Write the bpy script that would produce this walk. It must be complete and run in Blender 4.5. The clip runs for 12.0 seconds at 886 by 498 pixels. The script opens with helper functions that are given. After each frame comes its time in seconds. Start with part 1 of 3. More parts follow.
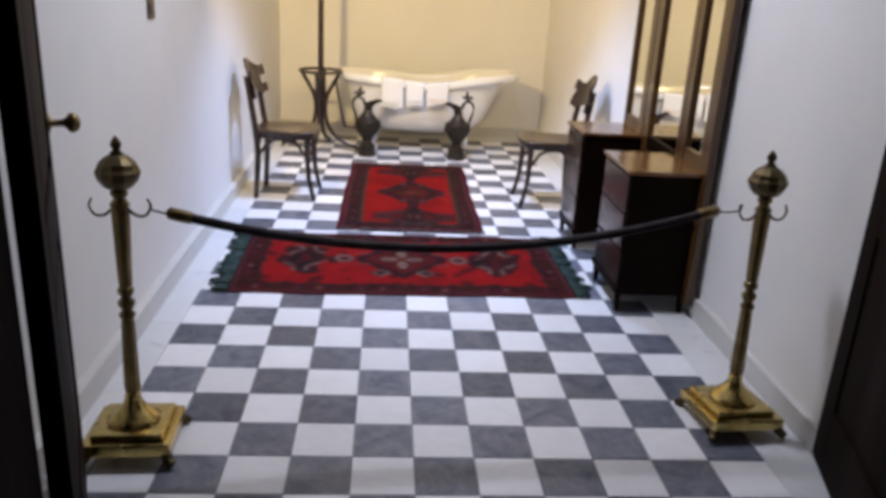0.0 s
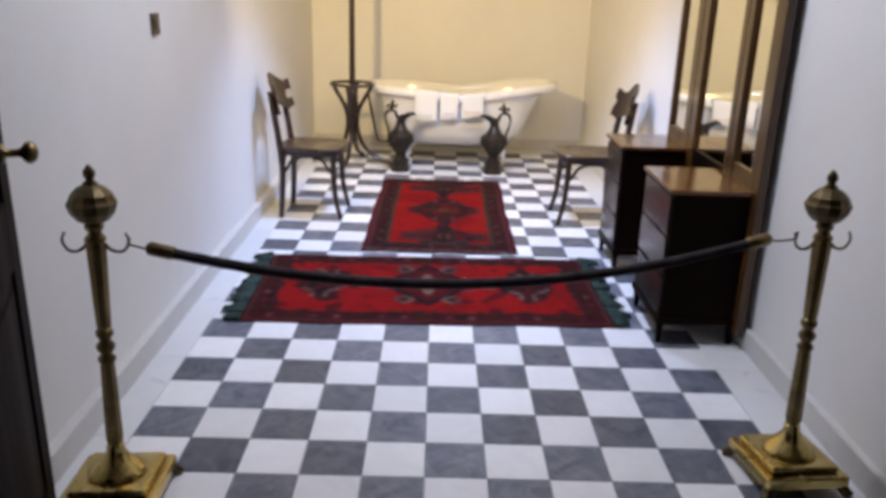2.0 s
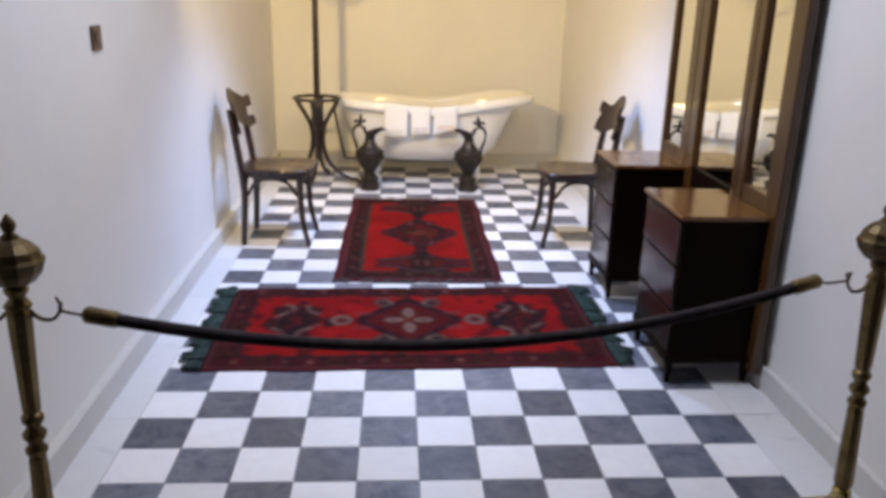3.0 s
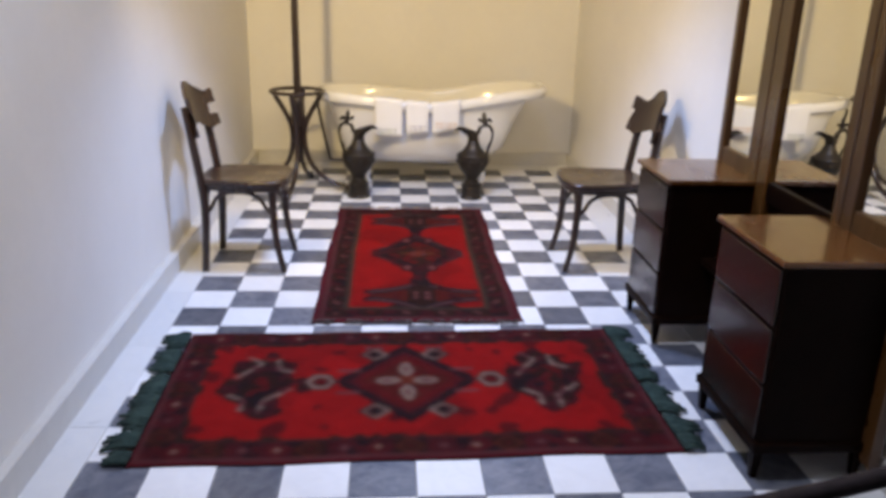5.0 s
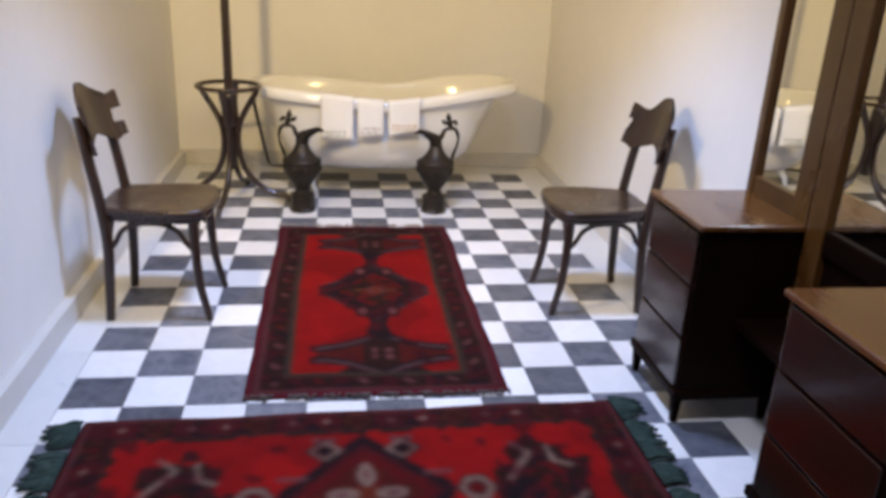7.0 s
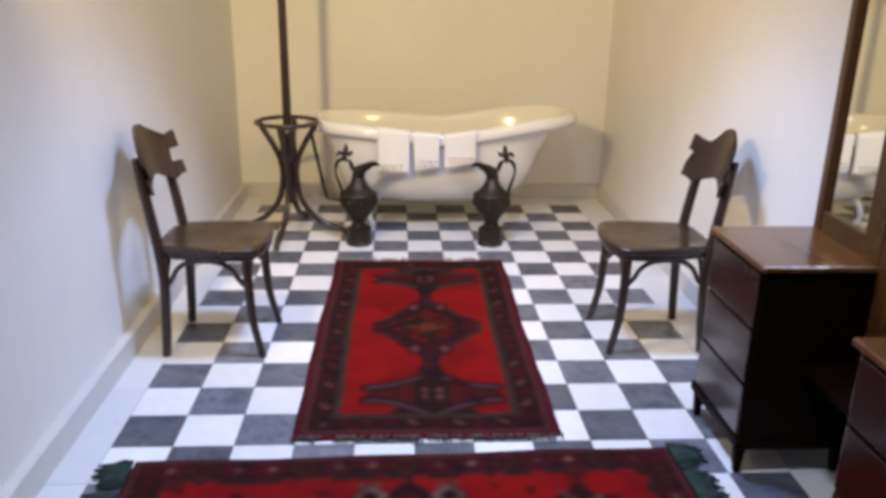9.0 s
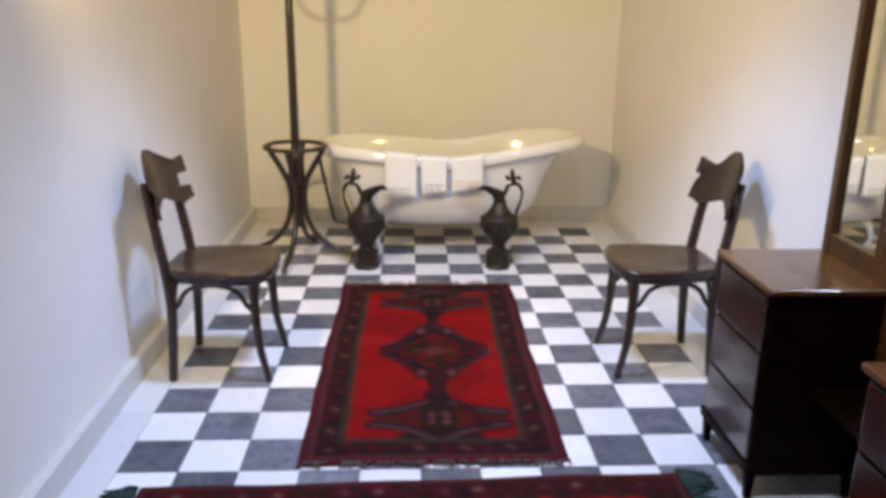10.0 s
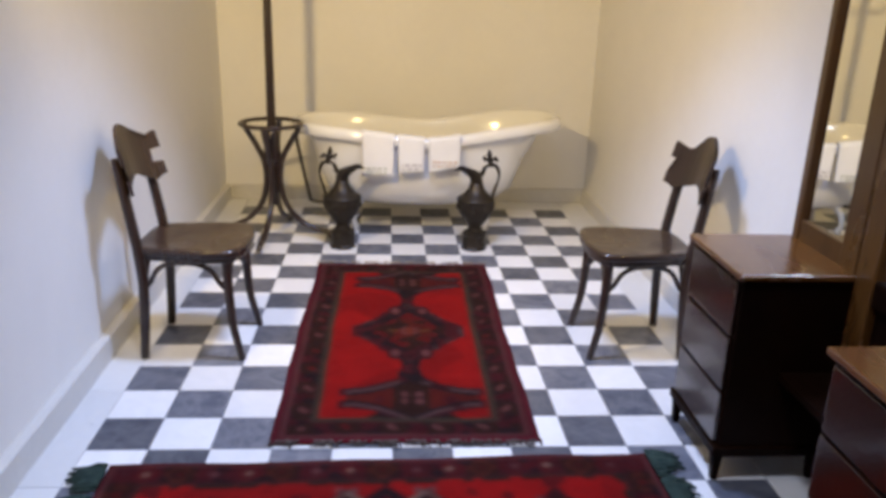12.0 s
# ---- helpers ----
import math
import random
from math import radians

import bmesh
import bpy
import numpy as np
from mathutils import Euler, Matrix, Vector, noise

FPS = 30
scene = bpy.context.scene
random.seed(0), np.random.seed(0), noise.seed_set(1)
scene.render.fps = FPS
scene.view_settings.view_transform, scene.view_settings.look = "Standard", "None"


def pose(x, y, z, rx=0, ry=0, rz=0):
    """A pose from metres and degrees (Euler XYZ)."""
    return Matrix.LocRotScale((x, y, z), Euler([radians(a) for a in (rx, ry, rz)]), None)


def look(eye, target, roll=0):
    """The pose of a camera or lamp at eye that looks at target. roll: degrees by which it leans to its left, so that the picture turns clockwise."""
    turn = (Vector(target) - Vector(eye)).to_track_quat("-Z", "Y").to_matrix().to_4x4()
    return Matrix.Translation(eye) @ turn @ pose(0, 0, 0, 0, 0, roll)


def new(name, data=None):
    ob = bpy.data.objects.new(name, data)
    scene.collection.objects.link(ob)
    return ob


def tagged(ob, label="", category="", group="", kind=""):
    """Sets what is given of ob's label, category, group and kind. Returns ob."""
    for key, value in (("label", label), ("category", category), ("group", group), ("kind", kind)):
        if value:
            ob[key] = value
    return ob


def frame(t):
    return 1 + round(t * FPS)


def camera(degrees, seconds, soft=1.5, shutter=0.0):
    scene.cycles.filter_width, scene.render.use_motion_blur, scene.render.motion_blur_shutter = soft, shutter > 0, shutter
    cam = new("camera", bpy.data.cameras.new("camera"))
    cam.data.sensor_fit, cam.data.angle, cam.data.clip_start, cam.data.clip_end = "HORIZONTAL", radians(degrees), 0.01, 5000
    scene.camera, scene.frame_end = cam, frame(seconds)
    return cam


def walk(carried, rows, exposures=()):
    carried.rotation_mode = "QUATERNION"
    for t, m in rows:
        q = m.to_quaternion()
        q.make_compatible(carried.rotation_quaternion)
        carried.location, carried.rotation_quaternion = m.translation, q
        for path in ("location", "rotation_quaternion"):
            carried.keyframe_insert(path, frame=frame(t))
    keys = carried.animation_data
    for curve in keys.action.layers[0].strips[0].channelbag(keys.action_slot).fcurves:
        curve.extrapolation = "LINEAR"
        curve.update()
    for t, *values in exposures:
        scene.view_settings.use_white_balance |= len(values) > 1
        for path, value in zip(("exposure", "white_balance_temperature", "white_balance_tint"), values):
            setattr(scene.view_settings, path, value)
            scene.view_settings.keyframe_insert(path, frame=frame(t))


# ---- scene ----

cam = camera(58.8, 12.0, soft=3.8)
PATH = [
    (0, (0.877, -2.621, 1.493), (1.03, -0.735, 0.843), 3.3),
    (0.5, (0.905, -2.614, 1.497), (1.048, -0.729, 0.844), 2.1),
    (1, (1.017, -2.6, 1.478), (1.054, -0.696, 0.866), 2.3),
    (1.5, (1.055, -2.541, 1.468), (1.031, -0.639, 0.848), 1.4),
    (2, (1.007, -2.343, 1.483), (1.033, -0.446, 0.849), 1.8),
    (2.5, (0.914, -2.154, 1.488), (1.05, -0.256, 0.872), 1.4),
    (3, (0.917, -1.965, 1.474), (1.039, -0.065, 0.862), 1.5),
    (3.5, (0.986, -1.755, 1.479), (1.01, 0.144, 0.853), 3.2),
    (3.7, (0.958, -1.729, 1.471), (1.011, 0.172, 0.852), 3.2),
    (5.3, (0.911, -0.925, 1.4), (1.064, 0.958, 0.742), 1.8),
    (5.5, (0.941, -0.808, 1.428), (1.086, 1.066, 0.746), 3.4),
    (6, (0.961, -0.614, 1.415), (1.09, 1.258, 0.724), 3.5),
    (6.5, (0.926, -0.39, 1.409), (1.153, 1.475, 0.722), -0.3),
    (7, (0.888, -0.356, 1.431), (1.166, 1.5, 0.738), 2.8),
    (9, (0.95, -0.298, 1.462), (1.061, 1.594, 0.824), 1.0),
    (9.5, (0.963, -0.268, 1.466), (1.048, 1.627, 0.834), 0.7),
    (10, (0.964, -0.295, 1.466), (1.05, 1.616, 0.882), 0.6),
    (10.5, (0.973, -0.295, 1.463), (1.067, 1.613, 0.871), 1.1),
    (11, (0.971, -0.291, 1.464), (1.083, 1.611, 0.854), 1.7),
    (11.5, (0.968, -0.294, 1.464), (1.098, 1.604, 0.847), 2.0),
    (12, (0.975, -0.293, 1.466), (1.117, 1.599, 0.836), 1.9),
]
EXPOSURES = [(0.0, -0.15), (1.5, -0.15), (3.5, -0.15), (5.5, -0.36), (7.0, -0.36), (9.0, -0.36), (12.0, -0.38)]
walk(cam, [(t, look(eye, target, roll)) for t, eye, target, roll in PATH], EXPOSURES)

# ---------------------------------------------------------------- world and light
world = bpy.data.worlds.new("world")
world.use_nodes = True
scene.world = world
world.node_tree.nodes["Background"].inputs[0].default_value = (0.05, 0.06, 0.08, 1)
world.node_tree.nodes["Background"].inputs[1].default_value = 0.3


def lamp(name, kind, place, target, power, colour, **settings):
    data = bpy.data.lights.new(name, kind)
    data.energy, data.color = power, colour
    if kind == "AREA":
        data.shape = "RECTANGLE"
        data.size, data.size_y = settings["size"]
        data.spread = radians(settings["spread"])
    else:
        data.shadow_soft_size = settings["soft"]
    if kind == "SPOT":
        data.spot_size, data.spot_blend = radians(settings["cone"]), settings["blend"]
    ob = new(name, data)
    ob.matrix_world = look(place, target)
    return ob


COOL, WARM, HALL, NEUTRAL = (0.41, 0.56, 1.0), (1.0, 0.72, 0.30), (1.0, 0.79, 0.60), (0.77, 0.81, 1.0)
lamp("pendant_lamp", "SPOT", (1.15, 2.62, 2.46), (1.15, 2.60, 0), 350, COOL, soft=0.17, cone=104, blend=0.75)
lamp("wall_spot_west", "SPOT", (-0.09, 1.90, 2.12), (1.55, 5.0, 0.85), 262, WARM, soft=0.07, cone=125, blend=1.0)
lamp("wall_spot_east", "SPOT", (2.35, 1.90, 2.12), (0.80, 5.0, 0.80), 75, WARM, soft=0.07, cone=125, blend=1.0)
# Added fill without a known fixture; brightens the floor and walls towards the door.
lamp("ceiling_lamp", "AREA", (1.1, 0.80, 3.14), (1.1, 0.799, 0), 49, NEUTRAL, size=(0.35, 0.35), spread=150)
# Faint added fill in the otherwise unlit hall; no fixture stands there.
lamp("hall_ceiling_lamp", "AREA", (1.1, -3.2, 3.14), (1.1, -3.201, 0), 0.4, HALL, size=(0.4, 0.4), spread=170)

# ---------------------------------------------------------------- materials


def material(name):
    m = bpy.data.materials.new(name)
    m.use_nodes = True
    return m, m.node_tree.nodes, m.node_tree.links, m.node_tree.nodes["Principled BSDF"]


def mix(nodes, links, fac, a, b, kind="MIX"):
    n = nodes.new("ShaderNodeMix")
    n.data_type, n.blend_type = "RGBA", kind
    for socket, value in ((n.inputs[0], fac), (n.inputs[6], a), (n.inputs[7], b)):
        if isinstance(value, bpy.types.NodeSocket):
            links.new(value, socket)
        elif isinstance(value, (int, float)):
            socket.default_value = value
        else:
            socket.default_value = (*value, 1)
    return n.outputs[2]


def noise_out(nodes, links, coords, scale, detail=4, rough=0.55, distort=0.0, stretch=None):
    n = nodes.new("ShaderNodeTexNoise")
    n.inputs["Scale"].default_value, n.inputs["Detail"].default_value = scale, detail
    n.inputs["Roughness"].default_value, n.inputs["Distortion"].default_value = rough, distort
    if stretch:
        mp = nodes.new("ShaderNodeMapping")
        mp.inputs["Scale"].default_value = stretch
        links.new(coords, mp.inputs[0])
        coords = mp.outputs[0]
    links.new(coords, n.inputs["Vector"])
    return n.outputs[0]


def ramp(nodes, links, fac, lo, hi, a=0.0, b=1.0):
    n = nodes.new("ShaderNodeMapRange")
    for i, v in enumerate((lo, hi, a, b)):
        n.inputs[i + 1].default_value = v
    links.new(fac, n.inputs[0])
    return n.outputs[0]


def bump(nodes, links, shader, height, strength, distance=0.01):
    n = nodes.new("ShaderNodeBump")
    n.inputs["Strength"].default_value, n.inputs["Distance"].default_value = strength, distance
    links.new(height, n.inputs["Height"])
    links.new(n.outputs[0], shader.inputs["Normal"])


def surface(name, colour, dark, rough, metal=0.0, scale=3.0, fine=60.0, relief=0.1, stretch=None, coat=0.0, rough_var=0.12, vary=0.0):
    """A worn surface: stains and grain between two colours, uneven gloss and fine relief."""
    m, nodes, links, shader = material(name)
    co = nodes.new("ShaderNodeTexCoord").outputs["Object"]
    broad = noise_out(nodes, links, co, scale, 5, 0.6, 0.3, stretch)
    grain = noise_out(nodes, links, co, fine, 3, 0.6, 0.0, stretch)
    base = mix(nodes, links, ramp(nodes, links, broad, 0.3, 0.72), dark, colour)
    base = mix(nodes, links, ramp(nodes, links, grain, 0.35, 0.75, 0.0, 0.35), base, dark)
    if vary:
        info = nodes.new("ShaderNodeObjectInfo")
        hsv = nodes.new("ShaderNodeHueSaturation")
        links.new(ramp(nodes, links, info.outputs["Random"], 0, 1, 1 - vary, 1 + vary), hsv.inputs["Value"])
        links.new(base, hsv.inputs["Color"])
        base = hsv.outputs[0]
    links.new(base, shader.inputs["Base Color"])
    links.new(ramp(nodes, links, broad, 0.3, 0.7, rough + rough_var, max(rough - rough_var, 0.03)), shader.inputs["Roughness"])
    shader.inputs["Metallic"].default_value = metal
    shader.inputs["Coat Weight"].default_value = coat
    shader.inputs["Coat Roughness"].default_value = 0.12
    bump(nodes, links, shader, grain, relief, 0.004)
    return m


def marble(name, colour, vein, rough, vary, vein_width=0.05, offset=True, cloudy=0.35):
    """Polished stone with cloudy veins, each slab cut from another place of the block."""
    m, nodes, links, shader = material(name)
    co = nodes.new("ShaderNodeTexCoord").outputs["Object"]
    info = nodes.new("ShaderNodeObjectInfo").outputs["Random"]
    if offset:
        mul = nodes.new("ShaderNodeVectorMath")
        mul.operation = "MULTIPLY_ADD"
        comb = nodes.new("ShaderNodeCombineXYZ")
        for i, k in enumerate((37.0, 91.0, 53.0)):
            links.new(ramp(nodes, links, info, 0, 1, 0, k), comb.inputs[i])
        mul.inputs[1].default_value = (1, 1, 1)
        links.new(co, mul.inputs[0])
        links.new(comb.outputs[0], mul.inputs[2])
        co = mul.outputs[0]
    cloud = noise_out(nodes, links, co, 7.0, 6, 0.62, 1.6)
    veins = noise_out(nodes, links, co, 3.2, 7, 0.6, 2.6)
    ridge = nodes.new("ShaderNodeMath")
    ridge.operation = "ABSOLUTE"
    sub = nodes.new("ShaderNodeMath")
    sub.operation = "SUBTRACT"
    sub.inputs[1].default_value = 0.5
    links.new(veins, sub.inputs[0])
    links.new(sub.outputs[0], ridge.inputs[0])
    base = mix(nodes, links, ramp(nodes, links, cloud, 0.35, 0.75, 0.0, cloudy), colour, vein)
    base = mix(nodes, links, ramp(nodes, links, ridge.outputs[0], 0.0, vein_width, 0.45 * cloudy, 0.0), base, vein)
    hsv = nodes.new("ShaderNodeHueSaturation")
    links.new(ramp(nodes, links, info, 0, 1, 1 - vary, 1 + vary), hsv.inputs["Value"])
    links.new(base, hsv.inputs["Color"])
    links.new(hsv.outputs[0], shader.inputs["Base Color"])
    links.new(ramp(nodes, links, cloud, 0.3, 0.7, rough + 0.1, rough - 0.08), shader.inputs["Roughness"])
    bump(nodes, links, shader, noise_out(nodes, links, co, 45.0, 3), 0.05, 0.002)
    return m


PLASTER = surface("plaster", (0.80, 0.785, 0.75), (0.74, 0.725, 0.69), 0.75, scale=1.3, fine=24, relief=0.12)
CEILING = surface("ceiling_paint", (0.80, 0.79, 0.77), (0.76, 0.75, 0.73), 0.8, scale=1.5)
WHITE_MARBLE = marble("white_marble", (0.75, 0.74, 0.73), (0.57, 0.57, 0.58), 0.42, 0.08)
DARK_MARBLE = marble("slate_marble", (0.062, 0.070, 0.097), (0.20, 0.205, 0.225), 0.40, 0.30, 0.05, True, 0.75)
BORDER = marble("border_marble", (0.66, 0.66, 0.65), (0.54, 0.55, 0.56), 0.34, 0.04)
GROUT = surface("grout", (0.52, 0.50, 0.47), (0.40, 0.38, 0.36), 0.85)
BASEBOARD = marble("baseboard_marble", (0.60, 0.585, 0.55), (0.46, 0.45, 0.43), 0.38, 0.03)
BENTWOOD = surface("bentwood", (0.034, 0.017, 0.011), (0.017, 0.009, 0.006), 0.34, scale=6, fine=70, stretch=(1, 1, 0.15), coat=0.25)
# One mahogany: shade on the sides and light on the tops are in the colours.
SHADED_MAHOGANY = surface("mahogany", (0.0105, 0.0036, 0.0014), (0.004, 0.0015, 0.0008), 0.45, scale=4, fine=55, stretch=(1, 0.25, 1), coat=0.0)
SHADED_MAHOGANY.node_tree.nodes["Principled BSDF"].inputs["Specular IOR Level"].default_value = 0.05
# Drawer fronts: same wood, shaded less than the sides.
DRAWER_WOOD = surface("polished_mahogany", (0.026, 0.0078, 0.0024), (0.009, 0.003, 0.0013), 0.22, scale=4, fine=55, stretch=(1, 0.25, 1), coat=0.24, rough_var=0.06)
LIT_TOP = surface("lit_wood_top", (0.17, 0.068, 0.016), (0.085, 0.030, 0.008), 0.20, scale=4, fine=55, stretch=(1, 0.25, 1), coat=0.4)
OLD_DOOR = surface("old_door_wood", (0.013, 0.006, 0.0032), (0.005, 0.003, 0.002), 0.7, scale=3, fine=45, stretch=(1, 1, 0.12), relief=0.3)
BASE_BRASS = surface("polished_brass", (0.66, 0.51, 0.20), (0.42, 0.31, 0.10), 0.24, metal=1.0, scale=12, fine=90, relief=0.08)
OLD_DOOR.node_tree.nodes["Principled BSDF"].inputs["Specular IOR Level"].default_value = 0.06
# Lighter copy of the door wood: light on the leaf's free edge, as colour.
LIT_DOOR_EDGE = surface("lit_door_edge", (0.060, 0.036, 0.020), (0.020, 0.011, 0.006), 0.6, scale=5, fine=45, stretch=(1, 1, 0.12), relief=0.3)
BRASS = surface("brass", (0.31, 0.225, 0.10), (0.13, 0.09, 0.04), 0.40, metal=1.0, scale=14, fine=90, relief=0.08)
BRONZE = surface("dark_bronze", (0.050, 0.038, 0.027), (0.020, 0.016, 0.012), 0.45, metal=0.6, scale=16, fine=80, relief=0.3)
ENAMEL = surface("enamel", (0.84, 0.83, 0.80), (0.80, 0.79, 0.76), 0.14, scale=2, fine=20, relief=0.02, coat=0.6, rough_var=0.04)
VELVET = surface("dark_velvet", (0.016, 0.006, 0.007), (0.007, 0.003, 0.004), 0.85, scale=20, fine=200, relief=0.4)
IRON = surface("blackened_metal", (0.10, 0.085, 0.065), (0.04, 0.035, 0.03), 0.45, metal=0.7)
mirror_m, _n, _l, _s = material("mirror_glass")
_s.inputs["Base Color"].default_value, _s.inputs["Metallic"].default_value, _s.inputs["Roughness"].default_value = (0.86, 0.87, 0.84, 1), 1.0, 0.015
MIRROR = mirror_m
MIRROR_WOOD = surface("walnut_frame", (0.095, 0.040, 0.009), (0.042, 0.016, 0.0045), 0.34, scale=4, fine=50, stretch=(1, 1, 0.2), coat=0.3)

# ---------------------------------------------------------------- mesh helpers


def part(name, bm, mat, parent=None, label="", smooth=False):
    """Links a bmesh as one mesh object, under a thing or a part if one is given."""
    bmesh.ops.recalc_face_normals(bm, faces=bm.faces)
    mesh = bpy.data.meshes.new(name)
    bm.to_mesh(mesh)
    bm.free()
    mesh.materials.append(mat)
    if smooth:
        for p in mesh.polygons:
            p.use_smooth = True
    ob = new(name, mesh)
    ob.parent = parent
    if label:
        ob["label"] = label
    return ob


def thing(name, m, label, category, group="", kind=""):
    ob = new(name)
    ob.empty_display_size = 0.1
    ob.matrix_basis = m
    return tagged(ob, label, category, group, kind)


def box(bm, lo, hi, bevel=0.0, segments=2):
    made = bmesh.ops.create_cube(bm, size=1.0)["verts"]
    lo, hi = Vector(lo), Vector(hi)
    for v in made:
        v.co = Vector([(lo[i] + hi[i]) / 2 + v.co[i] * (hi[i] - lo[i]) for i in range(3)])
    if bevel:
        edges = list({e for v in made for e in v.link_edges})
        bmesh.ops.bevel(bm, geom=edges, offset=bevel, segments=segments, affect="EDGES", profile=0.6)
    return bm


def block(lo, hi, bevel=0.0, segments=2):
    return box(bmesh.new(), lo, hi, bevel, segments)


def lathe(profile, steps=28, bm=None, centre=(0, 0)):
    """A turned body from (radius, height) pairs."""
    bm = bm or bmesh.new()
    rings = []
    for r, z in profile:
        rings.append([bm.verts.new((centre[0] + r * math.cos(2 * math.pi * k / steps), centre[1] + r * math.sin(2 * math.pi * k / steps), z)) for k in range(steps)])
    for a, b in zip(rings, rings[1:]):
        for k in range(steps):
            bm.faces.new((a[k], a[(k + 1) % steps], b[(k + 1) % steps], b[k]))
    bm.faces.new(list(reversed(rings[0])))
    bm.faces.new(rings[-1])
    return bm


def spline(points, steps=8, closed=False):
    """A smooth path through points."""
    pts = [Vector(p) for p in points]
    n, out = len(pts), []
    for i in range(n if closed else n - 1):
        p = [pts[(i + k) % n] if closed else pts[min(max(i + k, 0), n - 1)] for k in (-1, 0, 1, 2)]
        for s in range(steps):
            t = s / steps
            out.append(0.5 * (2 * p[1] + (p[2] - p[0]) * t + (2 * p[0] - 5 * p[1] + 4 * p[2] - p[3]) * t * t + (3 * p[1] - p[0] - 3 * p[2] + p[3]) * t ** 3))
    if not closed:
        out.append(pts[-1])
    return out


def tube(path, radius, sides=10, bm=None, closed=False, flat=1.0):
    """A rod along a path; radius is a number or a function of 0..1."""
    bm = bm or bmesh.new()
    rings, n = [], len(path)
    side = None
    for i, p in enumerate(path):
        a, b = (path[i - 1], path[(i + 1) % n]) if closed else (path[max(i - 1, 0)], path[min(i + 1, n - 1)])
        d = (b - a).normalized()
        if side is None:
            side = d.orthogonal().normalized()
        side = (side - d * side.dot(d)).normalized()
        up = d.cross(side)
        r = radius(i / (n - 1)) if callable(radius) else radius
        rings.append([bm.verts.new(p + r * (math.cos(2 * math.pi * k / sides) * side + flat * math.sin(2 * math.pi * k / sides) * up)) for k in range(sides)])
    pairs = list(zip(rings, rings[1:])) + ([(rings[-1], rings[0])] if closed else [])
    for a, b in pairs:
        for k in range(sides):
            bm.faces.new((a[k], a[(k + 1) % sides], b[(k + 1) % sides], b[k]))
    if not closed:
        bm.faces.new(list(reversed(rings[0])))
        bm.faces.new(rings[-1])
    return bm


# ---------------------------------------------------------------- the room
XL, XR, YF, YB, HEIGHT = -0.167, 2.412, -1.30, 5.235, 3.2
DOOR_X0, DOOR_X1, DOOR_H = 0.235, 2.13, 2.45


def setting(name, bm, mat, label, category):
    return tagged(part(name, bm, mat), label, category, "", "structure")


setting("wall_west", block((XL - 0.25, YF - 0.3, 0), (XL, YB, HEIGHT)), PLASTER, "off-white painted plaster side wall", "wall")
setting("wall_east", block((XR, YF - 0.3, 0), (XR + 0.25, YB, HEIGHT)), PLASTER, "off-white painted plaster side wall behind the dressing table", "wall")
setting("wall_north", block((XL - 0.25, YB, 0), (XR + 0.25, YB + 0.25, HEIGHT)), PLASTER, "cream painted plaster end wall behind the bathtub", "wall")
bm = block((XL, YF - 0.3, 0), (DOOR_X0, YF, HEIGHT - 0.002))
box(bm, (DOOR_X1, YF - 0.3, 0), (XR, YF, HEIGHT - 0.002))
box(bm, (DOOR_X0, YF - 0.3, DOOR_H), (DOOR_X1, YF, HEIGHT - 0.002))
setting("wall_south", bm, PLASTER, "plaster wall with the wide doorway", "wall")
setting("ceiling", block((XL - 0.25, YF - 0.3, HEIGHT), (XR + 0.25, YB + 0.25, HEIGHT + 0.2)), CEILING, "plain white painted plaster ceiling", "ceiling")
# the dim hall before the door
bm = block((-1.6, -4.4, 0), (-1.4, YF - 0.3, HEIGHT))
box(bm, (3.7, -4.4, 0), (3.9, YF - 0.3, HEIGHT))
box(bm, (-1.6, -4.6, 0), (3.9, -4.4, HEIGHT))
box(bm, (-1.6, YF - 0.3, 0), (XL - 0.25, YF - 0.1, HEIGHT))
box(bm, (XR + 0.25, YF - 0.3, 0), (3.9, YF - 0.1, HEIGHT))
box(bm, (-1.6, -4.6, HEIGHT), (3.9, YF - 0.3, HEIGHT + 0.2))
setting("hall_wall", bm, PLASTER, "plain walls of the unlit hall outside the doorway", "wall")

for name, lo, hi in (("baseboard", (XL, YF, 0), (XL + 0.040, YB - 0.026, 0.100)), ("baseboard", (XR - 0.026, YF, 0), (XR, YB - 0.026, 0.098)), ("baseboard", (XL, YB - 0.026, 0), (XR, YB, 0.100))):
    setting(name, block(lo, hi, 0.004), BASEBOARD, "low grey marble baseboard", "baseboard")

